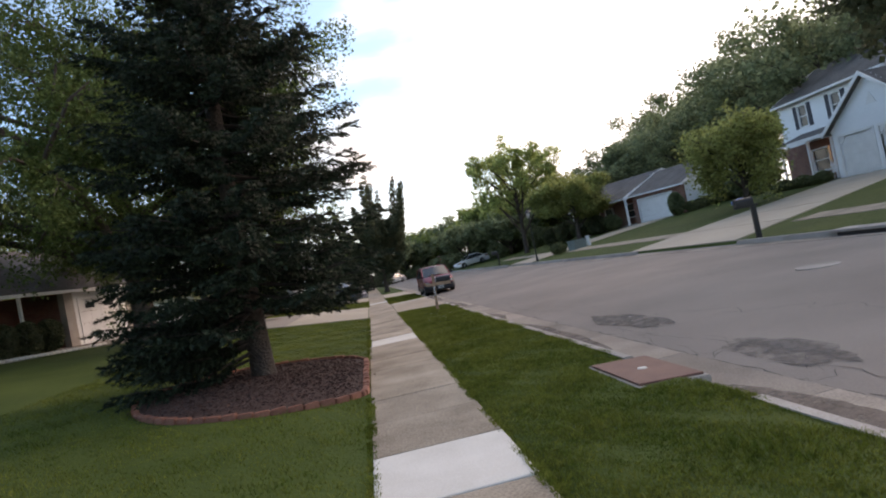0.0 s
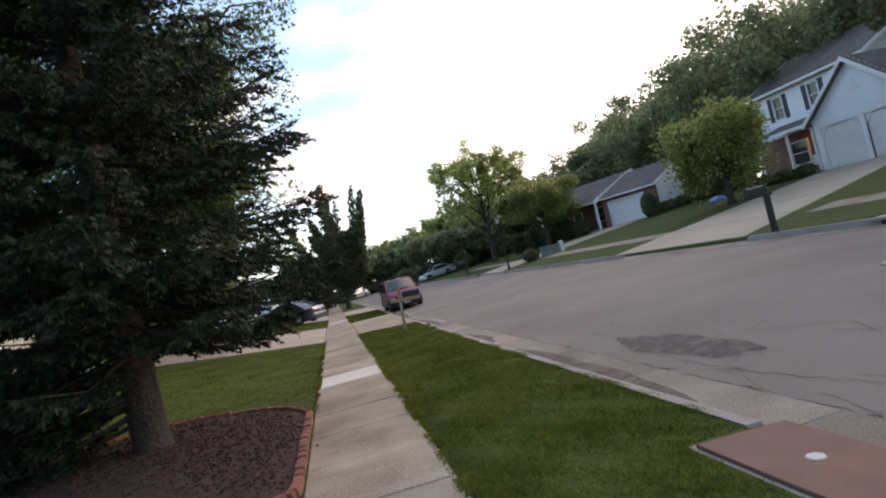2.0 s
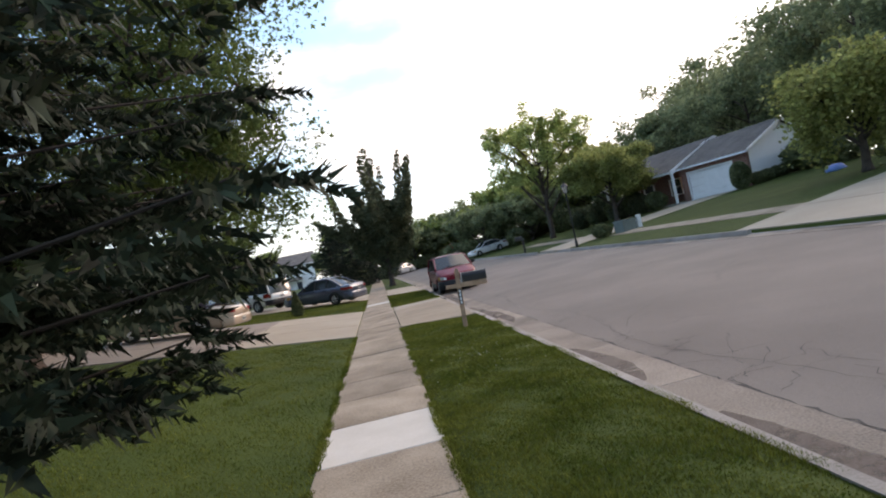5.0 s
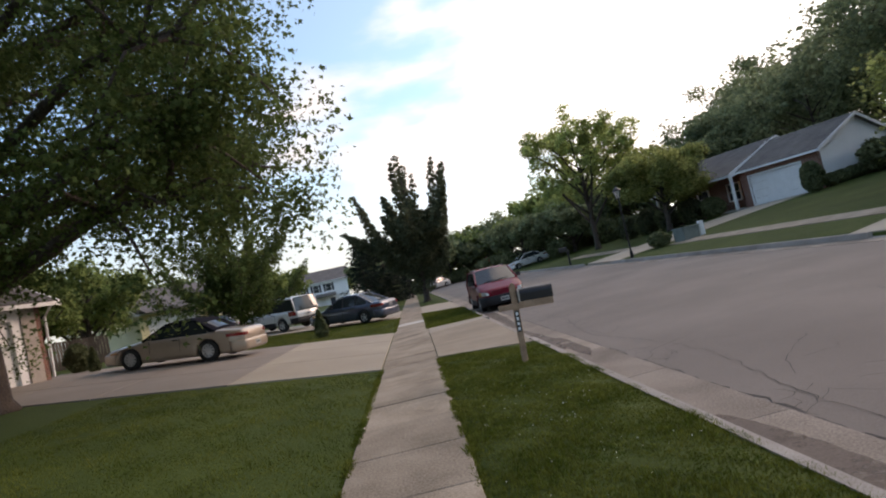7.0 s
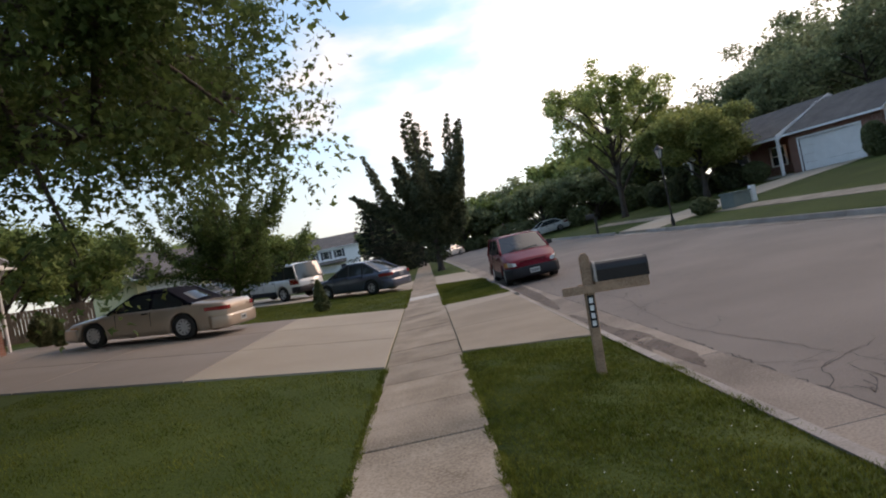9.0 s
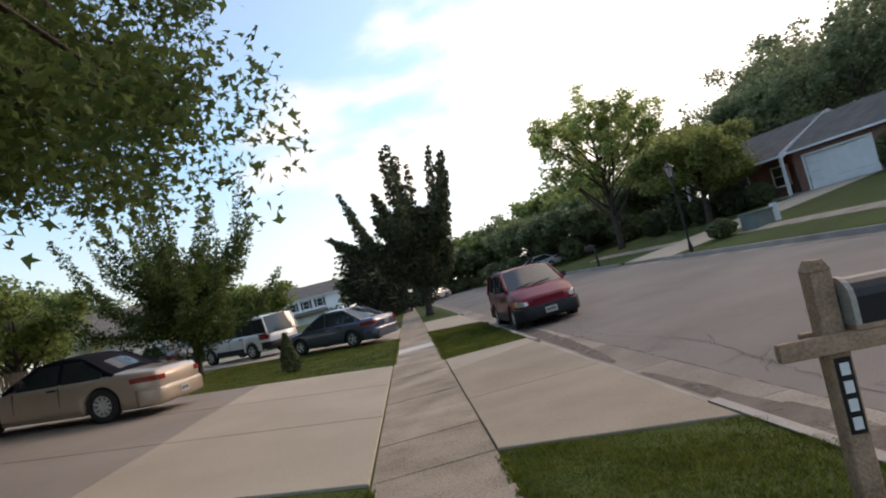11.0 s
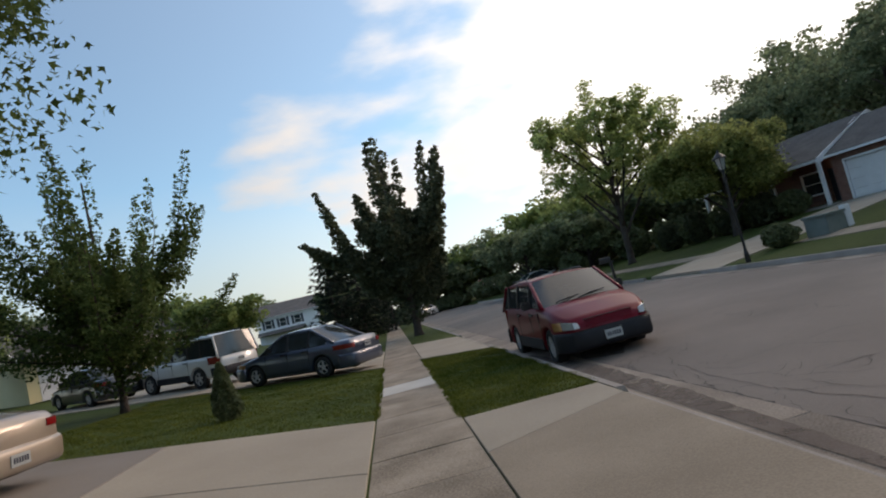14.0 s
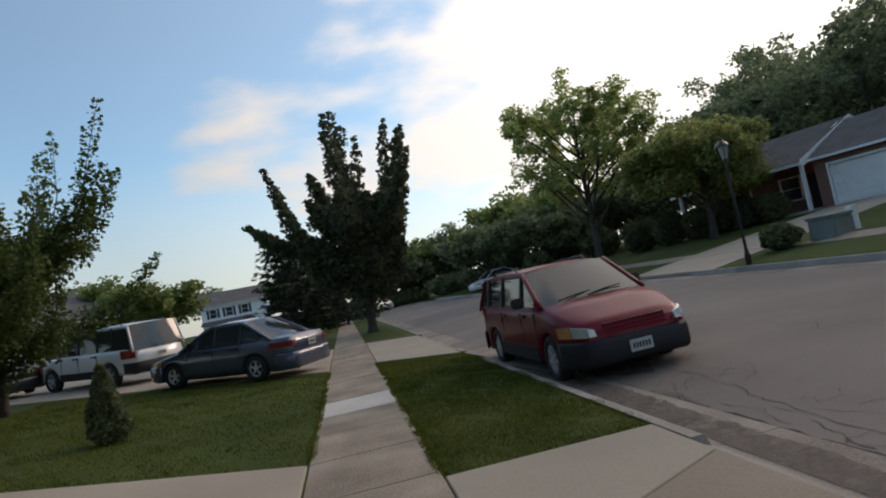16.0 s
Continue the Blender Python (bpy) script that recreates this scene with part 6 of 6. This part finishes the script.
def grass(name, count, x0, x1, y0, y1, seed, h, keep):
    rng = np.random.default_rng(seed)
    x, y = rng.uniform(x0, x1, count), rng.uniform(y0, y1, count)
    k = keep(x, y)
    x, y = x[k], y[k]
    n = len(x)
    z = land(x, y) - 0.015
    a = rng.uniform(0, math.tau, n)
    tuft = 0.85 + 0.2 * np.sin(x * 5.1 + 2.3 * np.sin(y * 1.7)) + 0.2 * np.sin(y * 4.3 + 1.9 * np.sin(x * 2.1 + 1.0)) + 0.15 * np.sin(x * 13.0 + y * 9.0)
    tall = h * rng.uniform(0.5, 1.25, n) * tuft
    leanx, leany = rng.normal(0, 0.45, n) * tall, rng.normal(0, 0.45, n) * tall
    wd = rng.uniform(0.004, 0.009, n) * (h / 0.05)
    v = np.stack([np.stack([x - wd * np.cos(a), y - wd * np.sin(a), z], -1), np.stack([x + wd * np.cos(a), y + wd * np.sin(a), z], -1), np.stack([x + leanx, y + leany, z + tall], -1)], 1).reshape(-1, 3)
    return tagged(fast_mesh(name, v, np.arange(3 * n).reshape(-1, 3), BLADE), "short green mown grass blades on the lawn", "grass", kind="stuff")


def d1(x, y):
    """How far along the lot lines a place lies, measured at the sidewalk."""
    return y + (x + 0.58) * np.where(y < 42, 0.259 / 0.966, 0.465 / 0.885)


def lawn_left(x, y):
    s = d1(x, y)
    return ~in_bed(x, y) & ~((s > 26.98) & (s < 36.08)) & ~((s > 44.72) & (s < 52.3))


def lawn_strip(x, y):
    ap = (y > 27.05 - (x - 0.58) * 0.5) & (y < 34.6)
    ap2 = (y > 44.55 - (x - 0.58) * 1.03) & (y < 52.15 - (x - 0.58) * 0.99)
    cov = (np.abs(x - 2.35) < 0.39) & (np.abs(y - 9.32) < 0.7)
    return (x < near_curb(y) - 0.11) & ~ap & ~ap2 & ~cov


grass("lawn_grass", 210000, -6.5, -0.565, 5.5, 28.6, 1, 0.034, lawn_left)
grass("lawn_grass", 235000, 0.565, 2.5, 5.0, 27.2, 2, 0.036, lawn_strip)
grass("lawn_grass", 110000, -8.5, -0.565, 35.9, 50.0, 3, 0.042, lawn_left)
grass("lawn_grass", 60000, 0.565, 2.4, 34.4, 45.0, 4, 0.04, lawn_strip)

white_car = vehicle("sedan", ground_pose(13.3, 81.4, 100), "white sedan parked in a far driveway", "car", 4.6, 1.78, 0.2,
        [(0, 0.62), (0.2, 0.74), (1.1, 0.92), (1.4, 0.95), (3.6, 0.98), (4.45, 0.99), (4.6, 0.85)], (1.15, 2.05, 3.15, 4.0), 0.96, 1.44, (0.92, 3.5), 0.32, WHITE_CAR,
        spokes=5, pillars=(2.25, 3.05), tail=(0.66, 0.95, 0.74, 0.89), head=(0.42, 0.58, 0.74), tumble=0.72, bump_z=(0.24, 0.60))
copy_thing(white_car, ground_pose(15.6, 87.0, 70))
copy_thing(white_car, pose(3.6, 99.0, 0.0, 0, 0, 140))

# pale stones along the brick house's planting, a porch chair, and a covered heap under the willow
stones = empty("edging_stones", pose(-11.6, 30.3, 0), "row of pale edging stones before the porch", "edging stones")
stone_bm = bmesh.new()
bmesh.ops.create_icosphere(stone_bm, subdivisions=2, radius=0.16)
for v in stone_bm.verts:
    v.co *= 1 + 0.18 * noise.noise(v.co * 9)
    v.co.z *= 0.6
stone_me = bpy.data.meshes.new("stone")
stone_bm.to_mesh(stone_me)
stone_bm.free()
stone_me.materials.append(NEWSTONE)
for k in range(34):
    x, y = -11.6 - 0.1 * k, 30.3 - 0.22 * k
    o = new("stone", stone_me)
    o.parent = stones
    o.matrix_basis = pose(x + 11.6, y - 30.3, lz(x, y) + 0.03, 0, 0, k * 47) @ Matrix.Diagonal((1, 0.8 + 0.3 * random.random(), 0.9, 1))

chair = empty("porch_chair", turned(28.9, 37.0, 1.826, 0.0, -1.0) @ pose(0, 0, 0, 0, 0, 20), "white slatted porch chair", "chair")
part("seat", boxes((-0.28, 0.28, -0.26, 0.26, 0.4, 0.45), bevel=0.015), TRIM, chair)
for k in range(5):
    part("back_slat", boxes((-0.27 + k * 0.11, -0.18 + k * 0.11, 0.24, 0.27, 0.45, 1.0)), TRIM, chair)
for x in (-0.28, 0.28):
    part("arm", boxes((x - 0.035, x + 0.035, -0.27, 0.27, 0.64, 0.67)), TRIM, chair)
    for y in (-0.24, 0.24):
        part("leg", boxes((x - 0.025, x + 0.025, y - 0.025, y + 0.025, 0, 0.64)), TRIM, chair)

heap_bm = bmesh.new()
bmesh.ops.create_icosphere(heap_bm, subdivisions=3, radius=1.0)
for v in heap_bm.verts:
    v.co = Vector((v.co.x * 0.9, v.co.y * 0.6, max(v.co.z, -0.1) * 0.45)) * (1 + 0.15 * noise.noise(v.co * 3))
BLUETARP = material("blue_tarpaulin", (0.05, 0.16, 0.42), (0.08, 0.22, 0.52), 0.4, scale=3, fine=30, bump=0.2)
heap = mesh_ob("tarpaulin", heap_bm, BLUETARP, None, "", True)
heap.matrix_world = pose(25.6, 42.0, lz(25.6, 42.0) - 0.02, 0, 0, 30) @ Matrix.Diagonal((0.8, 0.8, 0.8, 1.0))
tagged(heap, "low heap under a blue tarpaulin on the lawn", "tarpaulin")

# grass leaning over the sidewalk's edges, and clover heads in the strip
def edge_right(x, y):
    return (np.abs(np.sin(y * 2.3) + np.sin(y * 5.1 + 1) + np.sin(y * 0.7)) > 0.35) & ~((y > 27.0) & (y < 34.65)) & ~((y > 44.4) & (y < 52.2))


def edge_left(x, y):
    return (np.abs(np.sin(y * 1.9) + np.sin(y * 4.3 + 2) + np.sin(y * 0.9)) > 0.35) & ~((y > 26.9) & (y < 36.2)) & ~((y > 11.3) & (y < 14.9)) & (y < 44.6)


grass("edge_grass", 26000, 0.525, 0.62, 4, 46, 11, 0.05, edge_right)
grass("edge_grass", 26000, -0.62, -0.525, 4, 46, 12, 0.05, edge_left)


def curb_fringe(x, y):
    return (np.abs(x - near_curb(y) + 0.095) < 0.04 + 0.02 * np.sin(y * 2.7) * np.sin(y * 0.9)) & ~((y > 26.1) & (y < 34.7)) & (np.abs(y - 9.32) > 0.85)


grass("edge_grass", 150000, 2.25, 2.6, 4, 43, 13, 0.034, curb_fringe)
rngk = np.random.default_rng(8)
kx, ky = rngk.normal(1.6, 0.35, 120), rngk.normal(20.6, 1.1, 120)
ok = (kx > 0.7) & (kx < 2.3)
CLOVER = material("clover_white", (0.55, 0.55, 0.48), (0.7, 0.7, 0.62), 0.8, scale=9, fine=50, bump=0)
tagged(leaf_mesh("clover_heads", np.stack([kx[ok], ky[ok], np.full(ok.sum(), 0.04)], -1), 0.013, CLOVER, None, rngk, flat=0.2, long=1.0), "tiny white clover heads scattered in the grass", "clover", kind="stuff")
